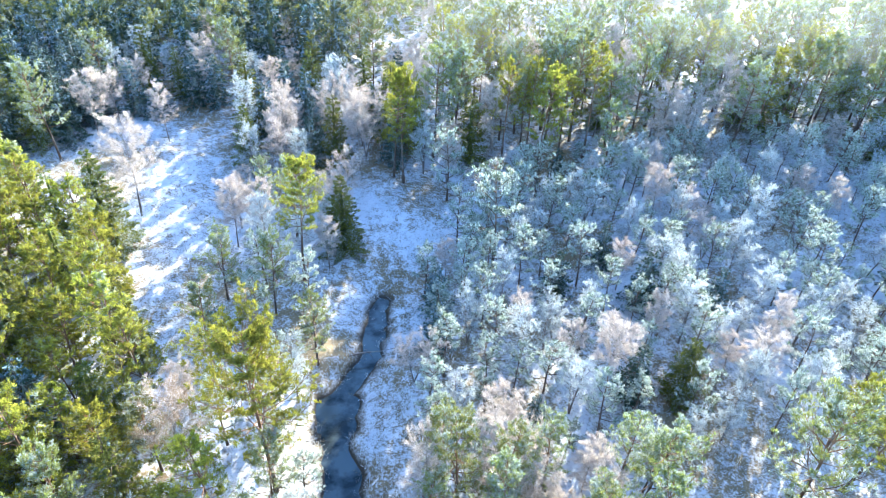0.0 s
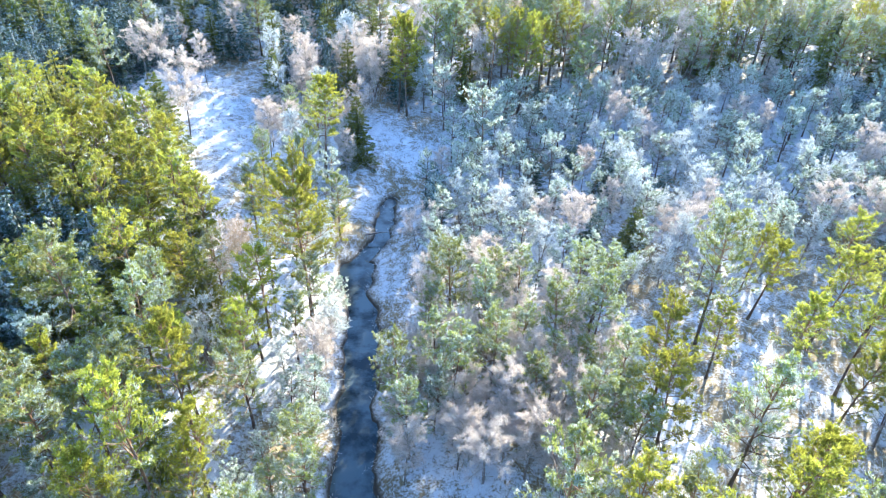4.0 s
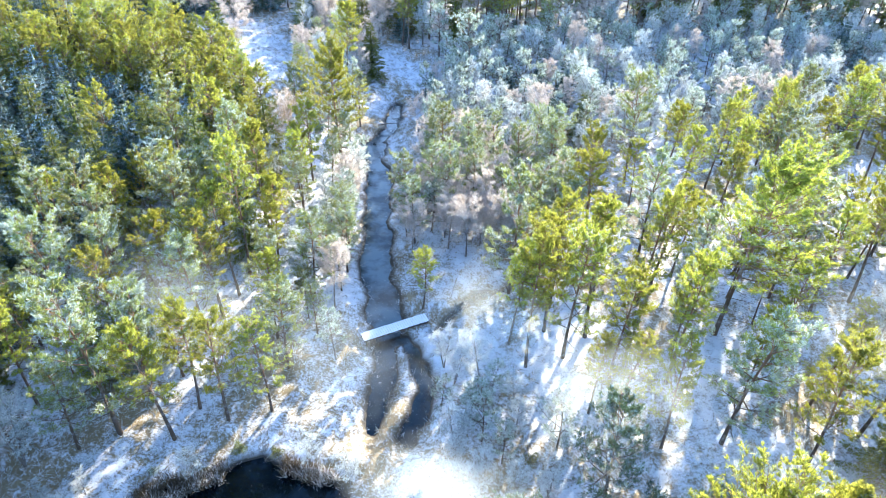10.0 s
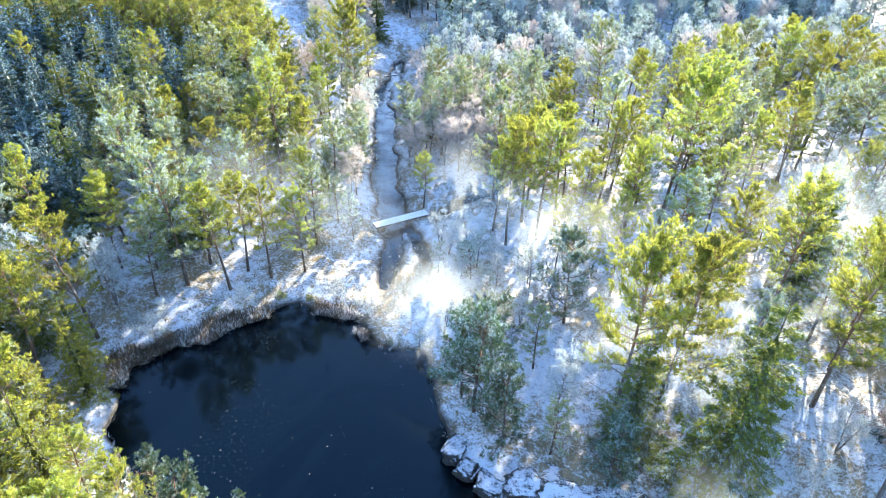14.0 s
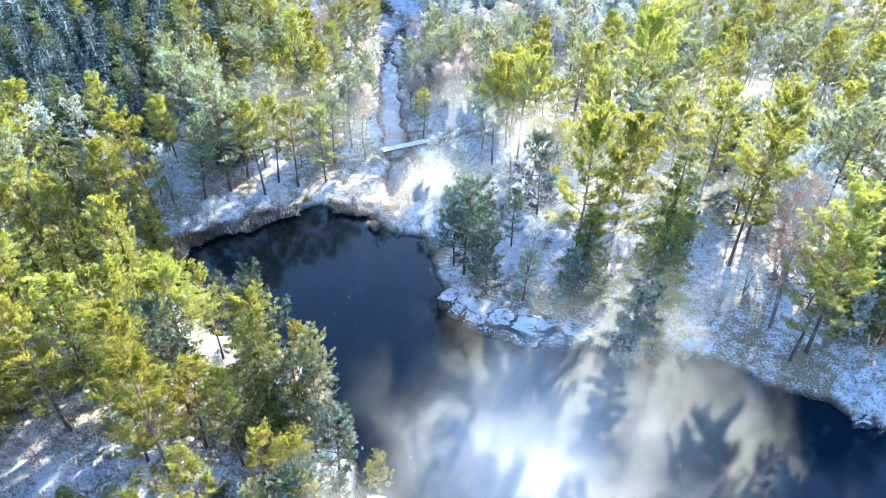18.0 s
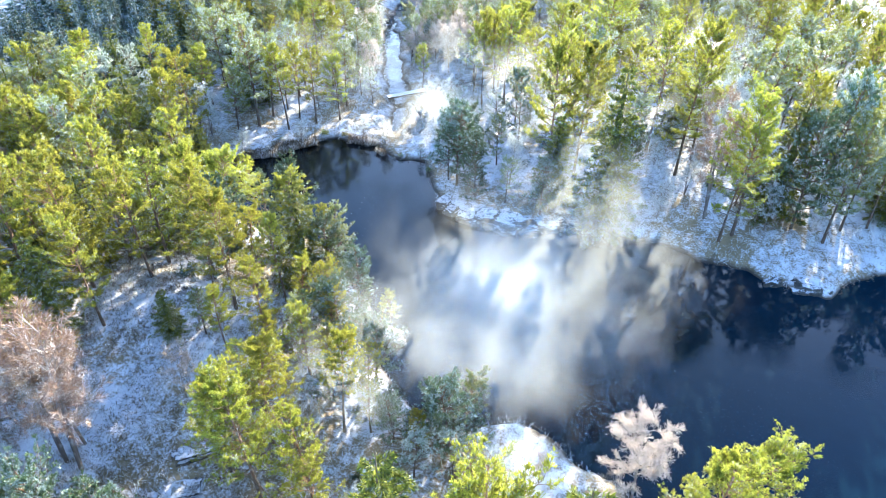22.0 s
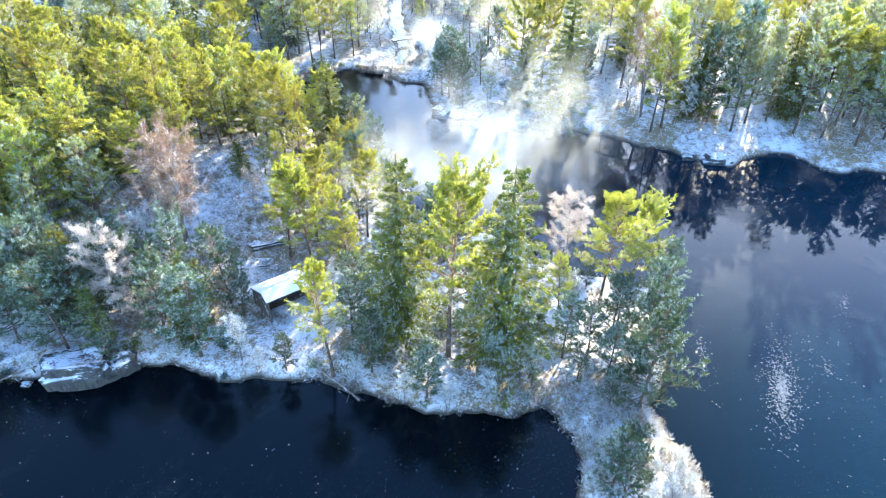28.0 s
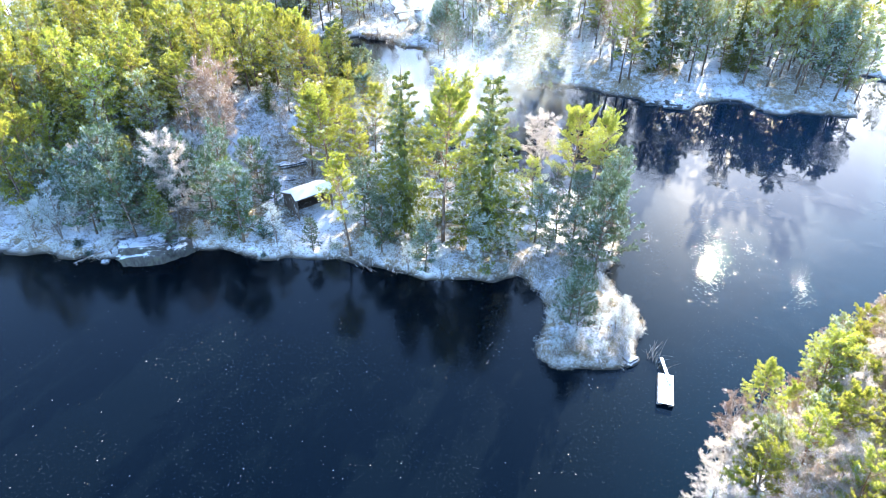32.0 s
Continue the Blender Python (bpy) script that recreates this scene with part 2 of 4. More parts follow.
M_ROOFSNOW = wood_material("snowed_roofing", (0.30, 0.29, 0.28), (0.42, 0.41, 0.40), 0.95)

# ---- plan of the shore; positive distance is land ----
SHORE_POND = [(-24, -19.5), (-21.5, -18.7), (-19, -17), (-16, -15.8), (-13, -14), (-10.3, -13.2), (-6.2, -14.7), (-4, -17), (-3, -18.4), (0.5, -19), (1, -23), (1.5, -26), (2.7, -30.5), (5.8, -33.2), (11.5, -35), (14.5, -34.2), (17, -33.5), (20.5, -35.4)]
SHORE_EAST = [(24.5, -36.6), (27, -39.3), (31.5, -40.7), (34.5, -44), (38, -45), (42, -42.2), (46, -42.2), (49.7, -46.5), (54, -46), (61, -48.2), (64, -44), (66, -36), (70, -33), (76, -38), (95, -42), (160, -45)]
SHORE_SOUTH_EAST = [(160, -75), (60, -84), (40, -91), (34, -94), (27, -99), (19.5, -104), (16, -110), (14, -130), (14, -260), (-200, -260), (-200, -70), (-60, -76)]
SHORE_PENINSULA = [(-38, -77.3), (-34.5, -78.2), (-30.4, -77.9), (-27.4, -79.2), (-23.3, -76.8), (-20.5, -77.4), (-16.7, -78.3), (-10.6, -78.8), (-3.5, -80.5), (1.9, -82.7), (6.2, -82.8), (9.3, -82), (11, -84.5), (11.2, -88.4), (9, -93), (10.2, -94.2), (15.7, -94.4), (18.2, -93), (19.4, -89.8), (18.4, -86.1), (17.8, -82.6), (19, -79.5), (22, -74)]
SHORE_BACK = [(22.8, -68.5), (18, -66.8), (13.5, -65.2), (10.5, -61.5), (7, -59), (3, -59.5), (-1, -58), (-3.2, -53), (-4.5, -46), (-6.7, -40.4), (-10, -36), (-17, -33), (-21.5, -29), (-23.5, -23)]
CREEK_UPPER = [(-2.9, 44.5), (-3.6, 40), (-4.8, 35.5), (-6.2, 32)]
CREEK = [(-6.0, 32.6), (-6.2, 31), (-5.5, 27.5), (-4.5, 24.2), (-4.5, 20), (-4.5, 16.5), (-4.6, 12.6), (-4.5, 9), (-3.7, 5), (-2.8, 1.4)]
CREEK_LOWER = [(-2.8, 1.4), (-2.8, -2), (-3.2, -7), (-3.3, -11)]
CREEK_ARM = [(-1.6, -1.6), (-0.2, -3), (0.2, -5), (0.0, -9), (-0.4, -11.5)]
CREEK_SIDE = [(11, 6.5), (7.5, 5.2), (5, 4.2), (2.6, 2.2), (0.8, -0.4)]
LAKE = SHORE_POND + SHORE_EAST + SHORE_SOUTH_EAST + SHORE_PENINSULA + SHORE_BACK


def hash01(i, j, seed):
    v = np.sin(i * 127.1 + j * 311.7 + seed * 74.7) * 43758.5453
    return v - np.floor(v)


def value_noise(x, y, scale, seed):
    x, y = x * scale, y * scale
    i, j = np.floor(x), np.floor(y)
    u, v = x - i, y - j
    u, v = u * u * (3 - 2 * u), v * v * (3 - 2 * v)
    a, b = hash01(i, j, seed), hash01(i + 1, j, seed)
    c, d = hash01(i, j + 1, seed), hash01(i + 1, j + 1, seed)
    return (a * (1 - u) + b * u) * (1 - v) + (c * (1 - u) + d * u) * v - 0.5


def line_distance(x, y, pts, closed):
    best = np.full(x.shape, 1e9)
    inside = np.zeros(x.shape, bool)
    ends = pts[1:] + pts[:1] if closed else pts[1:]
    for (ax, ay), (bx, by) in zip(pts, ends):
        dx, dy = bx - ax, by - ay
        s = np.clip(((x - ax) * dx + (y - ay) * dy) / (dx * dx + dy * dy), 0, 1)
        best = np.minimum(best, np.hypot(x - ax - s * dx, y - ay - s * dy))
        if closed and ay != by:
            inside ^= ((ay > y) != (by > y)) & (x < (bx - ax) * (y - ay) / (by - ay) + ax)
    return np.where(inside, -best, best) if closed else best


def shore_distance(x, y):
    x, y = np.asarray(x, float), np.asarray(y, float)
    wx = x + 1.3 * value_noise(x, y, 0.45, 3) + 0.5 * value_noise(x, y, 1.3, 5)
    wy = y + 1.3 * value_noise(x, y, 0.45, 4) + 0.5 * value_noise(x, y, 1.3, 6)
    d = line_distance(wx, wy, LAKE, True)
    for line, half in ((CREEK_UPPER, 0.75), (CREEK, 1.3), (CREEK_LOWER, 0.65), (CREEK_ARM, 0.65), (CREEK_SIDE, 0.15)):
        d = np.minimum(d, line_distance(wx, wy, line, False) - half)
    return d


def hill(x, y, cx, cy, r, h):
    return h * np.exp(-((x - cx) ** 2 + (y - cy) ** 2) / (r * r))


def ground_height(x, y):
    x, y = np.asarray(x, float), np.asarray(y, float)
    d = shore_distance(x, y)
    up = np.maximum(d, 0)
    z = np.where(d > 0, 0.62 * (1 - np.exp(-up / 0.7)) + 0.012 * np.minimum(up, 30), -1.2 * (1 - np.exp(np.minimum(d, 0) / 1.5)))
    rise = hill(x, y, -17, -51, 9, 3.2) + hill(x, y, -34, -52, 14, 3.0) + hill(x, y, 30, -28, 9, 1.2) + hill(x, y, 45, -25, 16, 2.0) + hill(x, y, -60, 40, 40, 4.0) + hill(x, y, 70, 110, 60, 5.0)
    z = z + rise * np.clip(d / 5, 0, 1)
    rough = 0.5 * value_noise(x, y, 0.2, 11) + 0.42 * value_noise(x, y, 0.75, 12) + 0.34 * value_noise(x, y, 1.6, 13)
    return z + rough * np.clip(d / 1.2, 0, 1)


def ground_at(x, y):
    return float(ground_height(np.array([x]), np.array([y]))[0])


# ---- mesh helpers ----
def mesh_of(name, verts, faces, mat, smooth=False):
    me = bpy.data.meshes.new(name)
    me.from_pydata([tuple(v) for v in verts], [], [tuple(f) for f in faces])
    me.materials.append(mat)
    if smooth:
        me.polygons.foreach_set("use_smooth", [True] * len(me.polygons))
    me.update()
    return me


def tri_mesh(name, verts, tris, mat, second=None, index=None):
    """A triangle mesh from arrays."""
    me = bpy.data.meshes.new(name)
    n = len(tris)
    me.vertices.add(len(verts))
    me.vertices.foreach_set("co", np.asarray(verts, np.float32).ravel())
    me.loops.add(3 * n)
    me.loops.foreach_set("vertex_index", np.asarray(tris, np.int32).ravel())
    me.polygons.add(n)
    me.polygons.foreach_set("loop_start", np.arange(0, 3 * n, 3, dtype=np.int32))
    me.materials.append(mat)
    if second:
        me.materials.append(second)
        me.polygons.foreach_set("material_index", np.asarray(index, np.int32))
    me.update(calc_edges=True)
    me.validate()
    return me


def part_mesh(name, me, parent, label=""):
    ob = new(name, me)
    ob.parent = parent
    if label:
        ob["label"] = label
    return ob


def part(name, bm, mat, parent, label=""):
    me = bpy.data.meshes.new(name)
    bm.to_mesh(me)
    bm.free()
    me.materials.append(mat)
    return part_mesh(name, me, parent, label)


def box(bm, size, m=None, bevel=0.0):
    made = bmesh.ops.create_cube(bm, size=1, matrix=(m or Matrix()) @ Matrix.Diagonal((*size, 1)))
    if bevel:
        edges = list({e for v in made["verts"] for e in v.link_edges})
        bmesh.ops.bevel(bm, geom=edges, offset=bevel, segments=1, affect="EDGES")


class Tubes:
    """Tapered tubes along bent lines, gathered into one triangle mesh."""

    def __init__(self):
        self.v, self.f, self.n = [], [], 0

    def add(self, pts, radii, sides=5):
        pts = np.asarray(pts, float)
        k = len(pts)
        for i in range(k):
            t = pts[min(i + 1, k - 1)] - pts[max(i - 1, 0)]
            t = t / (np.linalg.norm(t) + 1e-9)
            a = np.cross(t, (0.0, 0.0, 1.0) if abs(t[2]) < 0.9 else (1.0, 0.0, 0.0))
            a /= np.linalg.norm(a)
            b = np.cross(t, a)
            for s in range(sides):
                w = 2 * math.pi * s / sides
                self.v.append(pts[i] + radii[i] * (math.cos(w) * a + math.sin(w) * b))
        for i in range(k - 1):
            for s in range(sides):
                p, q = self.n + i * sides + s, self.n + i * sides + (s + 1) % sides
                self.f += [(p, q, q + sides), (p, q + sides, p + sides)]
        self.n += k * sides

    def mesh(self, name, mat):
        return tri_mesh(name, np.array(self.v), np.array(self.f), mat)


def fans(rng, centres, ways, length, width, blades, spread):
    """Sprays: at each centre a fan of pointed blades that share their foot. Returns vertices and triangles."""
    n = len(centres)
    c = np.repeat(centres, blades, 0)
    w = np.repeat(ways, blades, 0) + rng.normal(0, spread, (n * blades, 3))
    w /= np.linalg.norm(w, axis=1, keepdims=True) + 1e-9
    side = np.cross(w, rng.normal(0, 1, (n * blades, 3)))
    side /= np.linalg.norm(side, axis=1, keepdims=True) + 1e-9
    ln = length * rng.uniform(0.6, 1.25, (n * blades, 1))
    wd = width * rng.uniform(0.7, 1.3, (n * blades, 1))
    a, b = c + w * ln * 0.75 + side * wd, c + w * ln - side * wd * 0.6
    verts = np.concatenate([centres, a, b])
    k = np.arange(n * blades)
    tris = np.stack([k // blades, n + k, n + n * blades + k], 1)
    return verts, tris


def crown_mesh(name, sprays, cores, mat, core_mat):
    """Outer sprays, and inside them an added hull coloured for the crown's inner shade."""
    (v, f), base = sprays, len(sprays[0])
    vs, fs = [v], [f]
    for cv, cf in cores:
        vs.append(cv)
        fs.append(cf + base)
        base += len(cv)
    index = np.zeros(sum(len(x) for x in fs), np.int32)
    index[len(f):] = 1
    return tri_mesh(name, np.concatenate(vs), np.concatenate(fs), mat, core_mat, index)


def bend(rng, height, lean):
    """A slightly crooked stem: a function from share of height to place."""
    ax, ay, ph = rng.uniform(-lean, lean), rng.uniform(-lean, lean), rng.uniform(0, 6.3)
    return lambda s: np.array((ax * s * height + 0.02 * height * math.sin(ph + 4 * s) * s, ay * s * height + 0.02 * height * math.cos(ph + 3 * s) * s, s * height))


def unit(v):
    return v / (np.linalg.norm(v) + 1e-9)


def pine_template(seed, height, crown_from, radius, mat, limbs=24, boughs=6, tufts_=4, blades=10, size=0.24, slim=0.13, twigs=True):
    """Scots pine: bare stem, rising limbs that fork into boughs, and tufts of needles on the boughs."""
    rng = np.random.default_rng(seed)
    stem = bend(rng, height, 0.06)
    t = Tubes()
    r0 = 0.009 * height + 0.03
    t.add([stem(s) for s in np.linspace(0, 0.97, 8)], [r0 * (1.25 - 0.25 * min(1, s * 6)) * (1 - 0.85 * s) for s in np.linspace(0, 0.97, 8)], 6)
    cents, ways = [], []
    # a crown is uneven: some sides reach farther, some limbs are missing
    swing, tilt = rng.uniform(0, 6.3), rng.uniform(0.1, 0.3)
    for i in range(limbs):
        s = crown_from + (0.985 - crown_from) * ((i + rng.uniform(0, 0.9)) / limbs) ** 0.85
        q = (s - crown_from) / (1 - crown_from)
        az = i * 2.4 + rng.uniform(-0.6, 0.6)
        reach = radius * math.sqrt(max(0.05, 1 - ((q - 0.3) / 0.75) ** 2)) * rng.uniform(0.55, 1.15) * (1 + tilt * math.cos(az - swing))
        rise = radians(rng.uniform(-4, 22) + 42 * q)
        foot = stem(s)
        out = np.array((math.cos(az) * math.cos(rise), math.sin(az) * math.cos(rise), math.sin(rise)))
        mid, tip = foot + out * reach * 0.55 + (0, 0, -0.07 * reach), foot + out * reach + (0, 0, 0.12 * reach)
        lr = 0.028 + 0.022 * (1 - q)
        t.add([foot, mid, tip], [lr, lr * 0.7, lr * 0.25], 4)
        side = unit(np.cross(out, (0.0, 0.0, 1.0)))
        for k in range(boughs):
            u = 0.30 + 0.70 * (k + rng.uniform(0, 1)) / boughs
            b0 = foot + (mid - foot) * (u / 0.55) if u < 0.55 else mid + (tip - mid) * ((u - 0.55) / 0.45)
            way = unit(out + side * (1 if k % 2 else -1) * rng.uniform(0.4, 1.3) + (0, 0, rng.uniform(0.0, 0.7)))
            b1 = b0 + way * max(0.35, reach * 0.42 * (1.2 - 0.55 * u)) * rng.uniform(0.7, 1.25)
            if twigs:
                t.add([b0, b1], [lr * 0.4, 0.007], 3)
            w = rng.uniform(0.3, 1.08, (tufts_, 1))
            cents.append(b0 + (b1 - b0) * w + rng.normal(0, 0.07, (tufts_, 3)))
            ways.append(np.repeat([way * 0.7], tufts_, 0) + (0, 0, 0.75) + rng.normal(0, 0.25, (tufts_, 3)))
    for i in range(5):
        # dead snags under the crown
        s = crown_from * rng.uniform(0.5, 1.0)
        az, ln = rng.uniform(0, 6.3), radius * rng.uniform(0.3, 0.7)
        t.add([stem(s), stem(s) + np.array((math.cos(az) * ln, math.sin(az) * ln, rng.uniform(-0.2, 0.3)))], [0.03, 0.008], 3)
    v, f = fans(rng, np.concatenate(cents), np.concatenate(ways), size, size * slim, blades, 0.62)
    return t.mesh("pine_trunk", M_BARK_PINE), tri_mesh("pine_crown", v, f, mat)


def spruce_template(seed, height, radius, mat, sprays=2200, blades=6, size=0.24, skirt=0.06, slim=0.15):
    """Norway spruce: tiers of boughs that droop and lift their tips, with hanging twigs along them."""
    rng = np.random.default_rng(seed)
    t = Tubes()
    r0 = 0.012 * height + 0.05
    t.add([(0, 0, s * height) for s in np.linspace(0, 0.995, 6)], [r0 * (1 - 0.95 * s) for s in np.linspace(0, 0.995, 6)], 6)
    tiers = int(height * 1.35)
    cents, ways = [], []
    shares = [(1 - k / tiers) ** 1.1 + 0.06 for k in range(tiers)]
    for k in range(tiers):
        q = k / tiers
        n = 7 if q < 0.75 else 5
        for b in range(n):
            az = 2 * math.pi * (b + rng.uniform(-0.35, 0.35)) / n + k * 0.9
            reach = (radius * (1 - q) ** 0.85 + 0.22) * rng.uniform(0.6, 1.18)
            z = height * (skirt + (0.985 - skirt) * (q + rng.uniform(-0.25, 0.25) / tiers))
            out, side = np.array((math.cos(az), math.sin(az), 0)), np.array((-math.sin(az), math.cos(az), 0))
            drop = reach * (0.42 - 0.75 * q)
            foot = np.array((0, 0, z))
            if reach > 0.9:
                t.add([foot, foot + out * reach * 0.6 - (0, 0, 0.75 * drop), foot + out * reach - (0, 0, 0.8 * drop)], [0.03, 0.018, 0.005], 3)
            m = max(4, int(sprays * shares[k] / sum(shares) / n))
            u = rng.uniform(0.12, 1.04, (m, 1)) ** 0.65
            wide = rng.uniform(-1, 1, (m, 1)) * reach * 0.30 * (1.15 - u)
            cents.append(foot + out * reach * u + side * wide - np.array((0, 0, 1.0)) * (drop * u * (1.45 - 0.65 * u) + np.abs(wide) * 0.35) + rng.normal(0, 0.035, (m, 3)))
            ways.append(np.repeat([out * 0.8], m, 0) + side * np.sign(wide) * 0.5 + (0, 0, -0.35))
    v, f = fans(rng, np.concatenate(cents), np.concatenate(ways), size, size * slim, blades, 0.42)
    # hull added inside the boughs; its core colour paints the crown's inner shade
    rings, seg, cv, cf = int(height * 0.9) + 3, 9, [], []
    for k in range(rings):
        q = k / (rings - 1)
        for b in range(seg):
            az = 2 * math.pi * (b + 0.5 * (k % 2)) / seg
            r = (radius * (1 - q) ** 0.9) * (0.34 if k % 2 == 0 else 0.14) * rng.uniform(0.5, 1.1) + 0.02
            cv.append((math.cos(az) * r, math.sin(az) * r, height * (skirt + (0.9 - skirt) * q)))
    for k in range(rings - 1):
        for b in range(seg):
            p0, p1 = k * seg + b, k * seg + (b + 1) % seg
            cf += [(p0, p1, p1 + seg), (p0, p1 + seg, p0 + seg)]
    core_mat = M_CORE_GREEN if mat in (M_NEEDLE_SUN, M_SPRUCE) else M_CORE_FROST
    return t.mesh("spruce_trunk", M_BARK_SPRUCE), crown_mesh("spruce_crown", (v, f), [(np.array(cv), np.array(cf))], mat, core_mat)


def birch_template(seed, height, radius, mat, twigs=1500, size=0.36, stems=1, low=0.35, thick=0.012, fine=True, blades=4):
    """Leafless birch: thin limbs that rise, fork, and end in a cloud of fine twigs."""
    rng = np.random.default_rng(seed)
    t = Tubes()
    cents, ways = [], []
    for st in range(stems):
        stem = bend(rng, height * (0.94 if st == 0 else rng.uniform(0.7, 0.9)), 0.05 if stems == 1 else 0.22)
        r0 = 0.008 * height + 0.03
        t.add([stem(s) for s in np.linspace(0, 1, 7)], [r0 * (1 - 0.9 * s) for s in np.linspace(0, 1, 7)], 5)
        limbs = 18 // stems + 4
        per = max(3, twigs // (stems * limbs * 6))
        for i in range(limbs):
            s = low + (0.97 - low) * (i + rng.random()) / limbs
            q = (s - low) / (1 - low)
            az = i * 2.4 + rng.uniform(-0.6, 0.6)
            rise = radians(rng.uniform(22, 50) + 18 * q)
            reach = radius * math.sqrt(max(0.08, 1 - ((q - 0.25) / 0.85) ** 2)) * rng.uniform(0.7, 1.15)
            out = np.array((math.cos(az) * math.cos(rise), math.sin(az) * math.cos(rise), math.sin(rise)))
            foot = stem(s)
            tip = foot + out * reach
            t.add([foot, foot + out * reach * 0.5 + (0, 0, 0.04 * reach), tip], [0.03, 0.018, 0.007], 3)
            for k in range(6):
                u = 0.25 + 0.75 * (k + rng.random()) / 6
                b0 = foot + (tip - foot) * u
                way = unit(out + rng.normal(0, 0.6, 3))
                b1 = b0 + way * radius * rng.uniform(0.2, 0.42)
                if fine:
                    t.add([b0, b1], [0.012, 0.005], 3)
                w = rng.uniform(0.15, 1.05, (per, 1))
                cents.append(b0 + (b1 - b0) * w)
                ways.append(np.repeat([way], per, 0) + rng.normal(0, 0.6, (per, 3)) + (0, 0, 0.15))
    v, f = fans(rng, np.concatenate(cents), np.concatenate(ways), size, thick, blades, 0.55)
    return t.mesh("birch_trunk", M_BARK_BIRCH), tri_mesh("birch_crown", v, f, mat)


def bush_template(seed, height, radius, mat, sprays=350, size=0.28, bark=None):
    """A low bush or young conifer."""
    rng = np.random.default_rng(seed)
    t = Tubes()
    for k in range(5):
        az = k * 1.26
        t.add([(0, 0, -0.1), (0.5 * radius * math.cos(az), 0.5 * radius * math.sin(az), height * 0.7)], [0.03, 0.008], 3)
    d = rng.normal(0, 1, (sprays, 3))
    d[:, 2] = np.abs(d[:, 2])
    d /= np.linalg.norm(d, axis=1, keepdims=True)
    lump = 0.75 + 0.35 * np.sin(3 * np.arctan2(d[:, 1:2], d[:, 0:1]) + seed)
    c = d * (radius, radius, height) * lump * rng.uniform(0.4, 1.0, (sprays, 1))
    v, f = fans(rng, c, d + (0, 0, 0.4), size, size * 0.2, 3, 0.5)
    return t.mesh("bush_stems", bark or M_BARK_SPRUCE), tri_mesh("bush_crown", v, f, mat)


def thing_of(name, meshes, label, category, group, crown="crown"):
    ob = new(name)
    part_mesh("trunk" if crown == "crown" else "stems", meshes[0], ob)
    part_mesh(crown, meshes[1], ob)
    ob.empty_display_size = 0.3
    return tagged(ob, label, category, group)
# ---- trees that stand out: x, y, height ----
PINES_A = [(-7.0, -66.0, 9.0), (-24.5, -52.5, 10), (-23, -46, 11), (-20, -41.5, 11), (20, -109, 7.5), (23, -108, 9), (26, -105.5, 9.5), (29.5, -105, 10), (33, -103, 10), (36, -101, 10), (24.5, -111, 9), (11.5, -73.6, 6.8), (-6.2, -68.2, 7), (-6.1, -52.9, 6.9), (-39.7, -50.5, 8.7), (-42.7, -63, 7.1), (-27.5, -47.2, 12.2), (-28.6, -38.2, 12.1), (-5.5, -60.4, 9.2), (-2.6, -48.5, 4.2), (27.5, -19.2, 14.8), (30, -37.4, 12.4), (-26.4, -18.1, 12.4), (-20.3, 0.2, 9.2), (-16.4, -0.1, 10.6), (-15.8, 3, 11), (-15.4, 5.6, 13.4), (-31.4, 7.3, 8.4), (0.3, 2.2, 6.4)]
PINES_B = [(-7.2, -78.6, 10.5), (11.7, -3.7, 13), (8.5, -4.9, 12.5), (10.5, -1, 11.5), (13.8, -1.8, 12.5), (7.4, -2.4, 10.5), (15, -6, 11), (-14, -47, 8), (-9.5, -50.5, 6.5), (-12, -53, 7.5), (-8.5, -55.5, 7), (-14.5, -55, 6), (-11.5, -41, 9), (11.4, 2.1, 11.2), (19.3, 2.5, 11.6), (21.2, 5, 10.7), (23.4, 6.2, 8.3), (28.7, 12, 10.3), (33.6, 0.3, 10.8), (28.4, -0.5, 7.5), (42.9, 19.1, 8), (28.8, 28.5, 7.1), (35.5, 26.9, 9.1), (22.4, 18.3, 7.3), (20.6, -3.5, 9.5), (12.6, -9.7, 7.6), (14.5, -9.8, 8.1), (24.4, -8.6, 9.1), (29.3, -9.3, 7.6), (33, -6.5, 7.3), (-10.2, 44.9, 11.6), (-2.1, 61.4, 11.9), (-3.2, 62.6, 12.5), (28.3, 25.1, 8.6), (12.1, 62.2, 12.3), (23.6, 74.6, 9)]
FROST_PINES = [(16.2, -82.7, 9.8), (8.4, -76.4, 5.8), (-17.1, -70, 7.8), (-15.7, -71.6, 4.3), (-18.1, -76.5, 8.4), (-21.3, -74.8, 8), (12.9, -90.7, 6.6), (-6.9, -52.2, 6.9), (4.1, -25.7, 9.6), (3.2, -24.3, 8.2), (-6.6, -4.4, 5.1), (-12.4, 37.6, 6.2), (-8.8, 51.6, 3.9), (2.5, 58.3, 7.9), (6.4, 47.1, 10.2)]
WHITE_BIRCHES = [(19.0, -106.5, 7), (22, -106, 7.5), (28, -103.5, 7.5), (31, -101, 8), (-25.4, -73.2, 10), (-34.9, -70.2, 7), (13.4, -66.8, 8.7), (-26.7, 52.7, 9.9), (3.6, 24.3, 4.1), (18.3, 37.5, 5.5), (15.2, 38.1, 3), (-14.7, 50.7, 5.9), (-29, 68.2, 6.8), (-15, 68.4, 6.9), (2.5, 61.6, 6.5), (25.9, 52.2, 5.2), (37.7, 55.9, 5.3)]
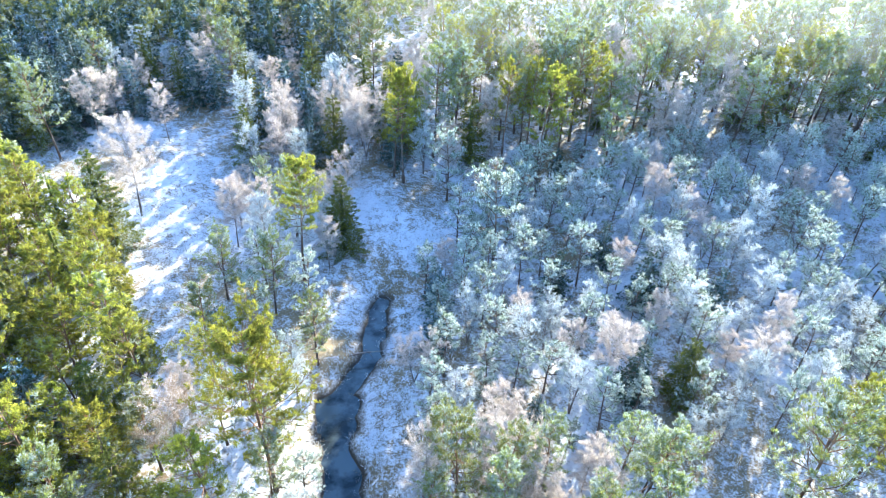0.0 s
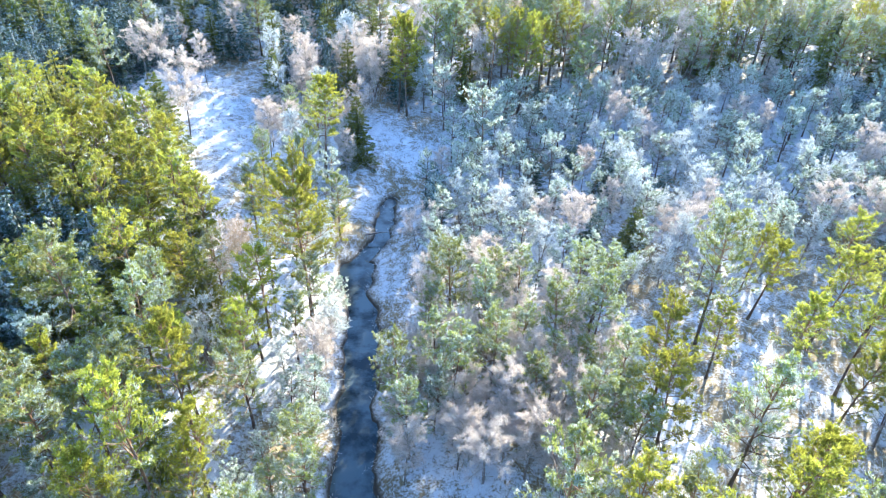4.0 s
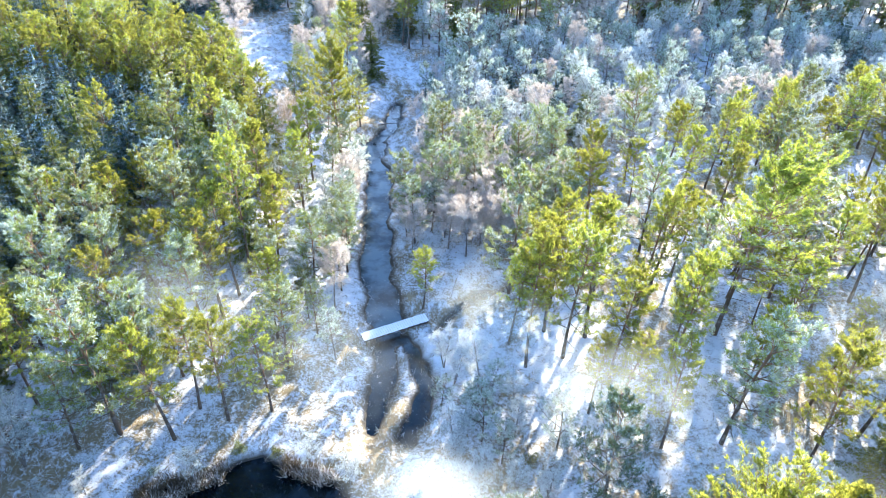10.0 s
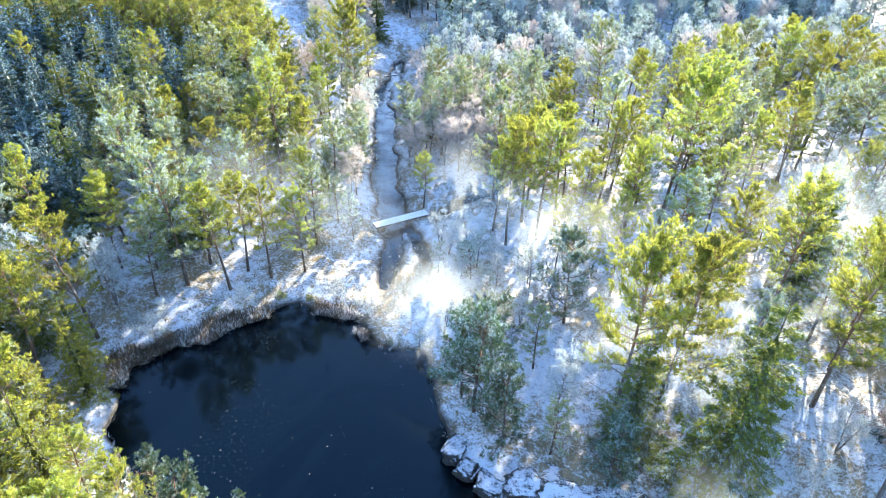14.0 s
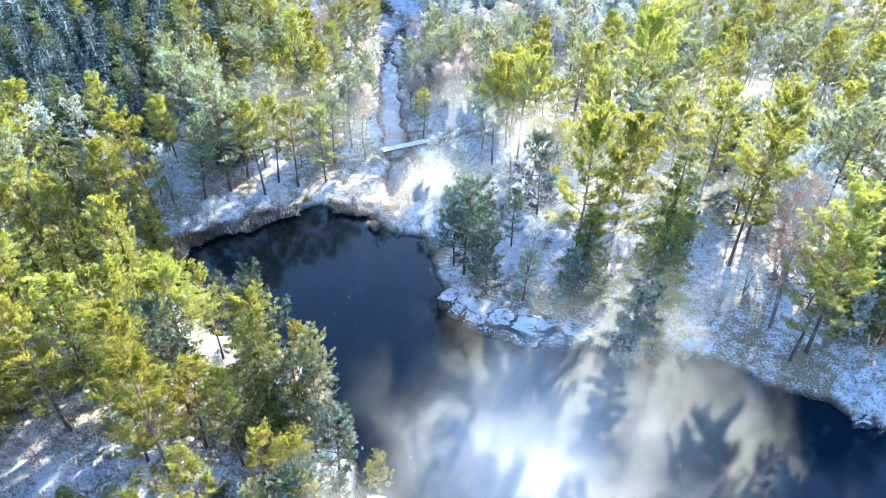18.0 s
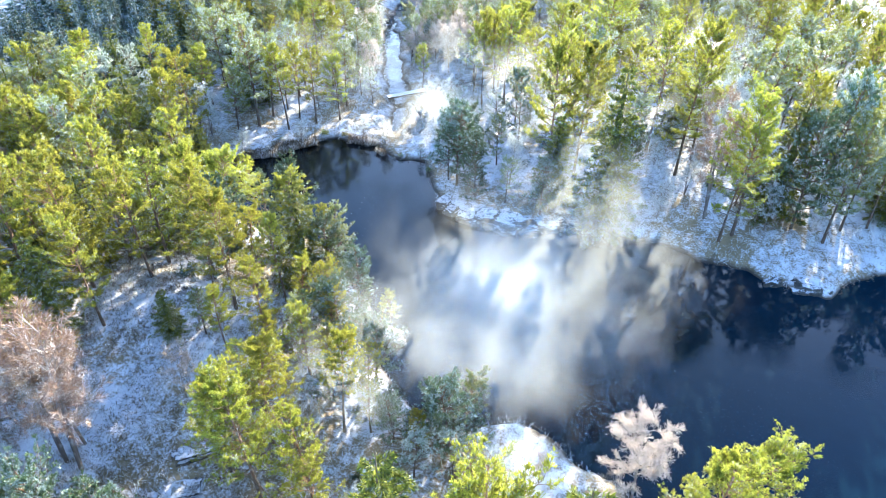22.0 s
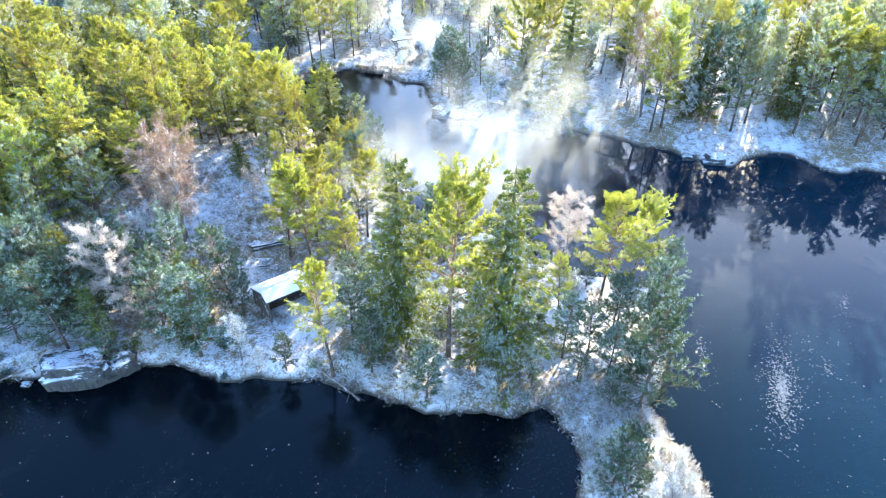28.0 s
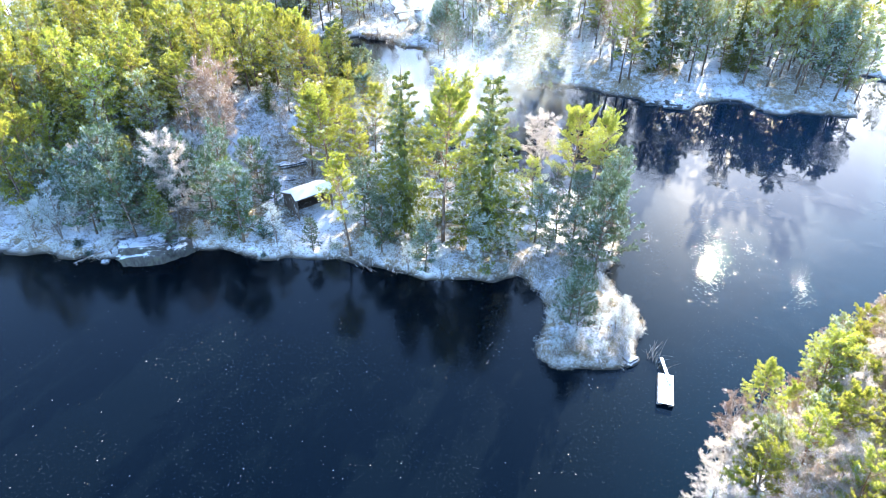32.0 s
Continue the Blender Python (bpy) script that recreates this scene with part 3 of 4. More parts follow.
SPRUCES = [(-18.9, -53.6, 4.5), (19.1, -33, 17.5), (14.3, -29.2, 10.6), (31.2, -16.2, 11.6), (-20, 27.4, 8.1), (-27.3, 47.6, 10.1), (-19, 64.3, 7.1), (-7.2, 49.4, 8.5), (19.5, 33, 6), (-1.8, -74.9, 17.8), (6.3, -77.0, 18.2), (-10.3, -44.9, 12)]
HALF_FROSTED_PINES = [(-30.5, -61.9, 10), (-34.7, -65.3, 8.7), (-20.8, -11.7, 13.9), (-9.2, 2.7, 9.3), (-8.4, -1.7, 5.1), (-8.8, 22.9, 7.4), (-16.4, 25.6, 6.8), (-11.8, 40.3, 8.1), (-7.8, 35.6, 7), (19, 61.1, 9.3)]
BROWN_BIRCHES = [(-22.5, -63.7, 13.5), (-23.6, -63.2, 12), (-40.1, -32.7, 7.3), (-22.8, -62, 9.5), (-16.7, -58.8, 5), (29.4, -34.3, 13.3), (-14.3, 25.5, 8.2)]
BROAD_PINES = [(-10.3, -66.0, 10.8), (-14.8, -50.6, 10.4), (-12.6, -64.2, 10), (-17.5, -46.5, 10.5), (-27.8, -57, 9.4), (-10.4, -61.6, 9.8), (-17.5, -39.3, 10.4), (2.0, -76.9, 16), (13.6, -27.8, 16.5), (17, -27, 16.5), (-9, 24.7, 13.5), (15.9, -70.6, 11.6), (18.7, -69.7, 10), (24.8, -1.6, 16.5), (28.4, -27, 16.3), (31.5, -36.8, 14.4)]
# From (16.5, -80.5) on: low trees added to shade the isthmus snow.
SHORE_FROST_PINES = [(17.6, -78.6, 8), (19.6, -75.4, 8), (15.6, -76, 6.5), (20.6, -72, 7), (14.5, -79.5, 5), (12.5, -89.5, 5.5), (-3, -72, 7), (4.5, -73.5, 7), (-6, -74.5, 6), (16.5, -80.5, 4), (13.5, -77, 5), (16.8, -73.5, 5), (14, -82.5, 3.5), (12, -80, 3), (19.2, -78, 4.5)]

# ---- ground: one sheet to the horizon ----
def spaced(lo, hi, step, far, grow=1.35):
    core = list(np.arange(lo, hi + step, step))
    left, right, s = [], [], step
    x0, x1 = core[0], core[-1]
    while x1 < far or x0 > -far:
        s *= grow
        x0, x1 = x0 - s, x1 + s
        left.append(x0)
        right.append(x1)
    return np.array(left[::-1] + core + right)


gx, gy = spaced(-62, 78, 0.55, 2400), spaced(-112, 100, 0.55, 2400)
GX, GY = np.meshgrid(gx, gy)
GZ = ground_height(GX.ravel(), GY.ravel())
nx, ny = len(gx), len(gy)
quad = (np.arange(ny - 1)[:, None] * nx + np.arange(nx - 1)[None, :]).ravel()
tris = np.concatenate([np.stack([quad, quad + 1, quad + nx + 1], 1), np.stack([quad, quad + nx + 1, quad + nx], 1)])
me = tri_mesh("ground", np.stack([GX.ravel(), GY.ravel(), GZ], 1), tris, M_SNOW)
me.polygons.foreach_set("use_smooth", np.ones(len(tris), bool))
ground = tagged(new("ground", me), "uneven bog and heath ground under thin fresh snow", "ground", kind="structure")

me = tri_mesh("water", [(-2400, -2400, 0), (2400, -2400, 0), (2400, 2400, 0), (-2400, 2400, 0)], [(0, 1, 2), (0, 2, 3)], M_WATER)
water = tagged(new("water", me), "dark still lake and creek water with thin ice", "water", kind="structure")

# ---- tree kinds: built once, far below the copies' reach, then copied ----
KINDS = {}


def kind(key, name, meshes, label, category, group, size):
    KINDS.setdefault(key, []).append((name, meshes, label, category, group, size))


for s in range(5):
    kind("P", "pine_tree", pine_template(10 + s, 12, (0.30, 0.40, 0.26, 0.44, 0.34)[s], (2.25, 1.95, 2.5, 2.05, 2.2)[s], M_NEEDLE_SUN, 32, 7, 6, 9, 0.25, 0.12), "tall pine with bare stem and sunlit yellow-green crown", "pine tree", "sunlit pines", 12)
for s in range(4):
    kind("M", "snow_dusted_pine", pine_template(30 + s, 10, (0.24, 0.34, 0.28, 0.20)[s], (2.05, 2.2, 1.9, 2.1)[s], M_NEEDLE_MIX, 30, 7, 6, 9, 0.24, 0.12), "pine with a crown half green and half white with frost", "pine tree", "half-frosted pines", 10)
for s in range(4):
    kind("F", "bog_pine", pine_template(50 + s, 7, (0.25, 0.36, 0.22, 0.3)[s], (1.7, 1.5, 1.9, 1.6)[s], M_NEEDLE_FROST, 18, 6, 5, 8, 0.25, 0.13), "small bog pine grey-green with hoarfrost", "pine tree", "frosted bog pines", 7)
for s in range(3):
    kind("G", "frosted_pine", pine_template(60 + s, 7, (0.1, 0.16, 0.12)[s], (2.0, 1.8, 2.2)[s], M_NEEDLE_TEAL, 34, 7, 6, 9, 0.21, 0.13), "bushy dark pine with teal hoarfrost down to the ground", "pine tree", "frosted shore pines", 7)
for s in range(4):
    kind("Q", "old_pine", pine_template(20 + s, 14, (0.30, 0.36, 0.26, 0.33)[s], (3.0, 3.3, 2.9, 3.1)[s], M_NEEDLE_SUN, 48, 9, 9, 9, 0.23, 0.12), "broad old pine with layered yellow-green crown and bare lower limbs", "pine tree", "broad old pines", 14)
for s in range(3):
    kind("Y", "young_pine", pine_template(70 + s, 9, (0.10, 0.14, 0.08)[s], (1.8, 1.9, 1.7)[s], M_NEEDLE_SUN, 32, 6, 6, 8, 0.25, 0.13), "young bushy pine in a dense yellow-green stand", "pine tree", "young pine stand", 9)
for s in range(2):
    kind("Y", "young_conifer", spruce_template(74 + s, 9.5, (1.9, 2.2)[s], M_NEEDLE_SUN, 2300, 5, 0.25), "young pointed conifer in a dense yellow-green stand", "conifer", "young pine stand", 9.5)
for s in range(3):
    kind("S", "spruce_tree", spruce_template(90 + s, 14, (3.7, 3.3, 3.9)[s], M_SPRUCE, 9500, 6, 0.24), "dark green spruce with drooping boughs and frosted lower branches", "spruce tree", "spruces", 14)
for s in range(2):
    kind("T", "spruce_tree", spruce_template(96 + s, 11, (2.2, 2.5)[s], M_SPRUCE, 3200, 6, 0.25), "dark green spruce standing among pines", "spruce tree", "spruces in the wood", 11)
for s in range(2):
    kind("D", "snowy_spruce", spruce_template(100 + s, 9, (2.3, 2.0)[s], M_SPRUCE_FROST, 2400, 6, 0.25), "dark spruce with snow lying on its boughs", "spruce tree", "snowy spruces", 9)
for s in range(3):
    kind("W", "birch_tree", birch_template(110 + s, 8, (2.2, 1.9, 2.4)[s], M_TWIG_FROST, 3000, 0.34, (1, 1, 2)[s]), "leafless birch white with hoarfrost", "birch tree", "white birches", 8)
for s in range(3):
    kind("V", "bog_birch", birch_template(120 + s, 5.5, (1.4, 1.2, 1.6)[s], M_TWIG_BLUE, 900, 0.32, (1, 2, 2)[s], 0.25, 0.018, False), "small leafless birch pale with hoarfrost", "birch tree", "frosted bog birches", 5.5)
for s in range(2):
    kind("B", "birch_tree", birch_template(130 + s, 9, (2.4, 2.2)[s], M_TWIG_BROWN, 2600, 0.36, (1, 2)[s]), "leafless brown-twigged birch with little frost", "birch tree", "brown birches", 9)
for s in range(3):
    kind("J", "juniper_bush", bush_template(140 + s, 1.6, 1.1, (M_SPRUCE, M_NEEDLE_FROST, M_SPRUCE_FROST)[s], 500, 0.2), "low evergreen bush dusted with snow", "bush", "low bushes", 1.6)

MASTERS = {}
NAMED, SURPLUS = {}, {}
rnd = random.Random(5)
taken = []


def plant(key, x, y, h, pick=None):
    """One tree of a kind at (x, y), h metres high, standing on the ground."""
    opts = KINDS[key]
    i = rnd.randrange(len(opts)) if pick is None else pick % len(opts)
    name, meshes, label, category, group, size = opts[i]
    if NAMED.get(name, 0) >= 300:
        SURPLUS.setdefault(key, []).append((x, y, h, i))
        taken.append((x, y))
        return None
    NAMED[name] = NAMED.get(name, 0) + 1
    s = h / size
    wide = s ** 0.85 * rnd.uniform(0.9, 1.12)
    m = Matrix.LocRotScale((x, y, ground_at(x, y) - 0.06), Euler((0, 0, rnd.uniform(0, 6.28))), (wide, wide, s))
    if (key, i) in MASTERS:
        ob = copy_thing(MASTERS[key, i], m)
        ob.matrix_basis = m
    else:
        ob = MASTERS[key, i] = thing_of(name, meshes, label, category, group, "foliage" if key == "J" else "crown")
        ob.matrix_basis = m
    taken.append((x, y))
    return ob


for key, rows in (("Q", BROAD_PINES), ("P", PINES_A + PINES_B), ("F", FROST_PINES), ("W", WHITE_BIRCHES), ("S", SPRUCES), ("M", HALF_FROSTED_PINES), ("B", BROWN_BIRCHES), ("G", SHORE_FROST_PINES)):
    for x, y, h in rows:
        plant("G" if key == "F" and y < -20 else key, x, y, h)


# ---- woods between them, stand by stand ----
def inside(x, y, poly):
    hit = False
    for (ax, ay), (bx, by) in zip(poly, poly[1:] + poly[:1]):
        if (ay > y) != (by > y) and x < (bx - ax) * (y - ay) / (by - ay) + ax:
            hit = not hit
    return hit


MEADOW = [(-37, 64), (-31, 76), (-23, 78), (-18, 62), (-19, 54), (-17, 38), (-14, 30), (-20, 36), (-25, 46), (-33, 56)]
CLEARINGS = [(-13, -71, 4.0), (-11.5, -74.5, 3.6), (-17, -73, 2.2), (-1, -78.5, 2.5), (3, -79.5, 2.5)]


def sites(poly, gap, tries, clear=1.0, shore=0.9):
    xs, ys = [p[0] for p in poly], [p[1] for p in poly]
    px = np.array([rnd.uniform(min(xs), max(xs)) for _ in range(tries)])
    py = np.array([rnd.uniform(min(ys), max(ys)) for _ in range(tries)])
    d = shore_distance(px, py)
    cells, out = {}, []
    for x, y in taken:
        cells.setdefault((int(x // gap), int(y // gap)), []).append((x, y, clear))
    for x, y, dist in zip(px.tolist(), py.tolist(), d.tolist()):
        if dist < shore or not inside(x, y, poly) or inside(x, y, MEADOW) or any(math.hypot(x - cx, y - cy) < r for cx, cy, r in CLEARINGS):
            continue
        c = (int(x // gap), int(y // gap))
        if any((x - u) ** 2 + (y - v) ** 2 < (gap * k) ** 2 for i in (-1, 0, 1) for j in (-1, 0, 1) for u, v, k in cells.get((c[0] + i, c[1] + j), ())):
            continue
        cells.setdefault(c, []).append((x, y, 1.0))
        out.append((x, y))
    return out


def stand(poly, gap, mix, low, high, tries=4000, shore=0.9):
    """Fill a stand. mix: letters of kinds, one drawn for each tree."""
    for x, y in sites(poly, gap, tries, shore=shore):
        key = rnd.choice(mix)
        h = rnd.uniform(low, high)
        h *= {"V": 0.75, "W": 0.8, "J": 0.2, "F": 0.75, "D": 0.8}.get(key, 1.0)
        plant(key, x, y, h)


STANDS = [
    ([(1.5, -4), (10, -11), (9, -18), (1.5, -18)], 2.0, "VVWFVJ", 4, 7),
    ([(-9.5, 26), (-7, 26), (-6.8, 8), (-5.5, 2), (-9, -2), (-11, 8)], 2.0, "MFVMWF", 5, 9),
    ([(10, -93.5), (18.2, -93), (18.8, -86), (12, -86)], 1.25, "VVVJ", 1.6, 3.2),
    ([(-62, 52), (-48, 53), (-41, 64), (-40, 84), (-62, 84)], 2.3, "DDDDTD", 8, 12),
    ([(-62, 34), (-42, 33), (-24, 28), (-26, 20), (-33, 9), (-32, -6), (-62, -10)], 2.2, "DDDDDDT", 8, 11),
    ([(6, 2), (12, 8), (24, 25), (40, 30), (75, 30), (78, -10), (40, -34), (24, -16), (10, -12)], 3.5, "PPPPMMFVVM", 8, 13),
    ([(-34, 15), (-26, 19), (-9, 24), (-7, 0), (-9, -9), (-24, -15), (-62, -15), (-62, -10), (-32, -6)], 2.55, "MMMPPPVFT", 7, 12),
    ([(3, -20), (10, -11), (24, -17), (36, -36), (33, -40), (18, -33), (6, -31)], 3.3, "GMVJV", 5, 9),
    ([(30, -37), (45, -39), (62, -46), (65, -40), (68, -30), (80, -10), (38, -30)], 2.6, "MMQMTGGM", 8, 14),
    ([(-25, -19), (-24, -30), (-19, -37), (-26, -50), (-31, -62), (-40, -72), (-62, -74), (-62, -15)], 2.7, "PYYYYTYTM", 8, 12.5),
    ([(-20, -30), (-8, -38), (-5, -50), (-9, -57), (-16, -58), (-17, -50), (-22, -44)], 2.4, "PMGJPG", 4, 9),
    ([(-8, -38), (-3, -46), (0, -57), (4, -58.5), (4, -62), (-6, -62), (-8, -50)], 1.7, "GMPGJM", 4, 8),
    ([(-38, -76), (-20, -76), (-14, -78), (-14, -74), (-24, -66), (-38, -66)], 1.85, "GGTVWJTG", 5, 9),
    ([(-20, -76), (-14, -77), (-13, -73), (-19, -70)], 1.9, "GGGJ", 6, 9),
    ([(-12, -78), (8, -80), (18, -80), (22, -72), (14, -67), (2, -62), (-6, -64)], 2.2, "GVJJVFWG", 3, 6.5),
    ([(40, -90), (60, -83), (78, -79), (78, -120), (17, -124), (20, -107), (30, -99)], 1.65, "BPPPPWB", 7, 10.5),
    ([(-49, 50), (-40, 54), (-27, 45), (-18, 31), (-18, 24), (-26, 20), (-45, 15), (-62, 20), (-62, 50)], 2.1, "YYYYYYT", 7, 10),
    ([(-2, 9), (14, 9), (15, 25), (0, 26)], 1.8, "WWWWMMMF", 6, 9),
    ([(-16, 28), (-8, 24), (-8, 60), (-18, 62), (-17, 40)], 2.5, "WMFVJ", 5, 9),
    ([(0, 27), (16, 27), (40, 32), (75, 30), (80, 62), (40, 66), (10, 62), (-1, 45)], 2.1, "FFFFFVVVVWFD", 5.5, 8.5),
    ([(-30, 78), (-18, 64), (0, 62), (0, 84), (-60, 84), (-60, 56), (-38, 62)], 2.5, "DDTWWMV", 7, 11),
    ([(0, 64), (40, 67), (80, 62), (84, 84), (0, 84)], 2.6, "PMMPMMWMT", 9, 13),
]
stand([(13, -111), (19, -103.5), (27, -98.5), (40, -90.5), (60, -83.5), (62, -88), (42, -95), (28, -103), (18, -111)], 1.35, "WBPBPPM", 5, 8.5, shore=0.15)
for poly, gap, mix, low, high in STANDS:
    stand(poly, gap, mix, low, high)
stand([(-40, -74), (-14, -75.5), (3, -78.5), (9, -79.5), (9.5, -84), (-3, -82.5), (-40, -80)], 1.6, "JVJJVG", 2.5, 5.5, shore=0.12)
stand([(2, -29), (1, -19), (-4, -15), (-12, -12), (-24, -17), (-26, -20), (-12, -16), (0, -21)], 2.2, "VJJVF", 2.5, 5, shore=0.2)


# ---- what is past counting in the stands, and the woods far off, joined ----
def soup(me):
    v = np.empty(len(me.vertices) * 3, np.float32)
    me.vertices.foreach_get("co", v)
    f = np.empty(len(me.polygons) * 3, np.int32)
    me.loops.foreach_get("vertex_index", f)
    mi = np.empty(len(me.polygons), np.int32)
    me.polygons.foreach_get("material_index", mi)
    return v.reshape(-1, 3), f.reshape(-1, 3), mi


def joined(name, label, category, places, mats):
    """places: rows of x, y, scale, (vertices, triangles, material of each)."""
    vs, fs, ms, base = [], [], [], 0
    for x, y, s, (v, f, mi) in places:
        a = rnd.uniform(0, 6.28)
        ca, sa = math.cos(a) * s, math.sin(a) * s
        vs.append(np.stack([v[:, 0] * ca - v[:, 1] * sa + x, v[:, 0] * sa + v[:, 1] * ca + y, v[:, 2] * s + ground_at(x, y) - 0.05], 1))
        fs.append(f + base)
        ms.append(mi)
        base += len(v)
    me = tri_mesh(name, np.concatenate(vs), np.concatenate(fs), mats[0], mats[1] if len(mats) > 1 else None, np.concatenate(ms))
    return tagged(new(name, me), label, category, kind="stuff")


LEAN = {"P": lambda i: pine_template(210 + i, 12, 0.38, 2.3, M_NEEDLE_SUN, 26, 5, 4, 7, 0.29, 0.15)}
for key, rows in SURPLUS.items():
    name, meshes, label, category, group, size = KINDS[key][0]
    made = [LEAN[key](i) for i in range(3)] if key in LEAN else [k[1] for k in KINDS[key]]
    soups = [(soup(m[0]), soup(m[1])) for m in made]
    state = rnd.getstate()
    joined(name + "_stems", "thin stems of the trees in the stand", "woods", [(x, y, h / size, soups[i % len(soups)][0]) for x, y, h, i in rows], list(meshes[0].materials))
    rnd.setstate(state)
    joined(name + "_crowns", label, "woods", [(x, y, h / size, soups[i % len(soups)][1]) for x, y, h, i in rows], list(meshes[1].materials))
FAR, FAR_SIZE = {}, {"M": 10, "D": 9, "W": 8, "P": 12}
FAR_MAT = {"M": (M_NEEDLE_MIX, M_CORE_FROST), "D": (M_SPRUCE_FROST, M_CORE_FROST), "W": (M_TWIG_FROST,), "P": (M_NEEDLE_SUN, M_CORE_GREEN)}
FAR["M"] = soup(pine_template(201, 10, 0.25, 2.3, M_NEEDLE_MIX, 14, 4, 4, 5, 0.42, 0.16, False)[1])
FAR["D"] = soup(spruce_template(202, 9, 2.0, M_SPRUCE_FROST, 280, 5, 0.5)[1])
FAR["W"] = soup(birch_template(203, 8, 2.2, M_TWIG_FROST, 260, 0.6, thick=0.035)[1])
FAR["P"] = soup(pine_template(204, 12, 0.3, 2.6, M_NEEDLE_SUN, 14, 4, 4, 5, 0.44, 0.16, False)[1])
BACK = [(-82, 84), (86, 84), (112, 160), (-92, 160)]
WEST = [(-62, 60), (-84, 90), (-100, 40), (-88, -74), (-62, -74)]
EAST = [(78, 84), (100, 84), (112, 0), (104, -40), (70, -30), (80, -10)]
for nm, label, keys, poly, gap, n, lo, hi in (
    ("far_spruce_woods", "distant dark spruce woods under snow", "D", [(-100, 66), (-62, 60), (-62, 84), (-12, 84), (-6, 150), (-100, 160)], 3.6, 2400, 8, 13),
    ("far_pine_woods", "distant pine woods, half frosted and hazy", "M", BACK, 3.5, 4500, 9, 13),
    ("far_birch_woods", "distant white frosted birches", "W", [(-30, 84), (86, 84), (112, 160), (-30, 160)], 8.0, 900, 6, 9),
    ("west_woods", "dense green woods beyond the pond", "P", WEST, 4.0, 1500, 9, 13),
    ("east_woods", "pine woods along the far shore", "P", EAST, 4.2, 1500, 9, 13),
):
    joined(nm, label, "woods", [(x, y, rnd.uniform(lo, hi) / FAR_SIZE[keys], FAR[keys]) for x, y in sites(poly, gap, n)], FAR_MAT[keys])


# ---- low growth: heath, scrub and the sedge along the banks ----
def tufts(name, label, mat, seed, n, box_, gap_shore, length, width, blades, spread):
    rng = np.random.default_rng(seed)
    x, y = rng.uniform(box_[0], box_[1], n), rng.uniform(box_[2], box_[3], n)
    d = shore_distance(x, y)
    ok = (d > gap_shore[0]) & (d < gap_shore[1]) & (value_noise(x, y, 0.5, seed) > -0.22)
    x, y = x[ok], y[ok]
    c = np.stack([x, y, np.maximum(ground_height(x, y), 0) - 0.04], 1)
    v, f = fans(rng, c, np.tile((0.0, 0.0, 1.0), (len(c), 1)), length, width, blades, spread)
    return tagged(new(name, tri_mesh(name, v, f, mat)), label, "undergrowth", kind="stuff")


tufts("heath", "frosted heather and grass tufts on the snowy ground", M_HEATH, 21, 90000, (-60, 76, -108, 80), (0.2, 99), 0.40, 0.03, 3, 0.8)
tufts("scrub", "knee-high leafless scrub white with hoarfrost", M_TWIG_BLUE, 22, 42000, (-60, 76, -108, 84), (0.4, 99), 0.8, 0.02, 5, 0.75)
tufts("bank_sedge", "dry brown sedge hanging over the banks", M_REED, 23, 90000, (-42, 66, -106, 46), (-0.3, 0.5), 0.45, 0.014, 5, 0.8)
tufts("reed_belt", "brown frosted reeds along the pond's northern bank", M_REED, 24, 24000, (-27, -4.5, -23, -12), (-0.9, 0.5), 0.75, 0.03, 4, 0.4)
tufts("scrub", "pale frosted scrub covering the spit", M_HEATH, 25, 12000, (7, 21, -96, -80), (0.1, 99), 0.55, 0.018, 5, 0.8)
tufts("heather", "golden-brown heather and dead grass on the rocky knoll", M_REED, 26, 22000, (-30, -8, -70, -38), (0.6, 99), 0.34, 0.022, 4, 0.9)


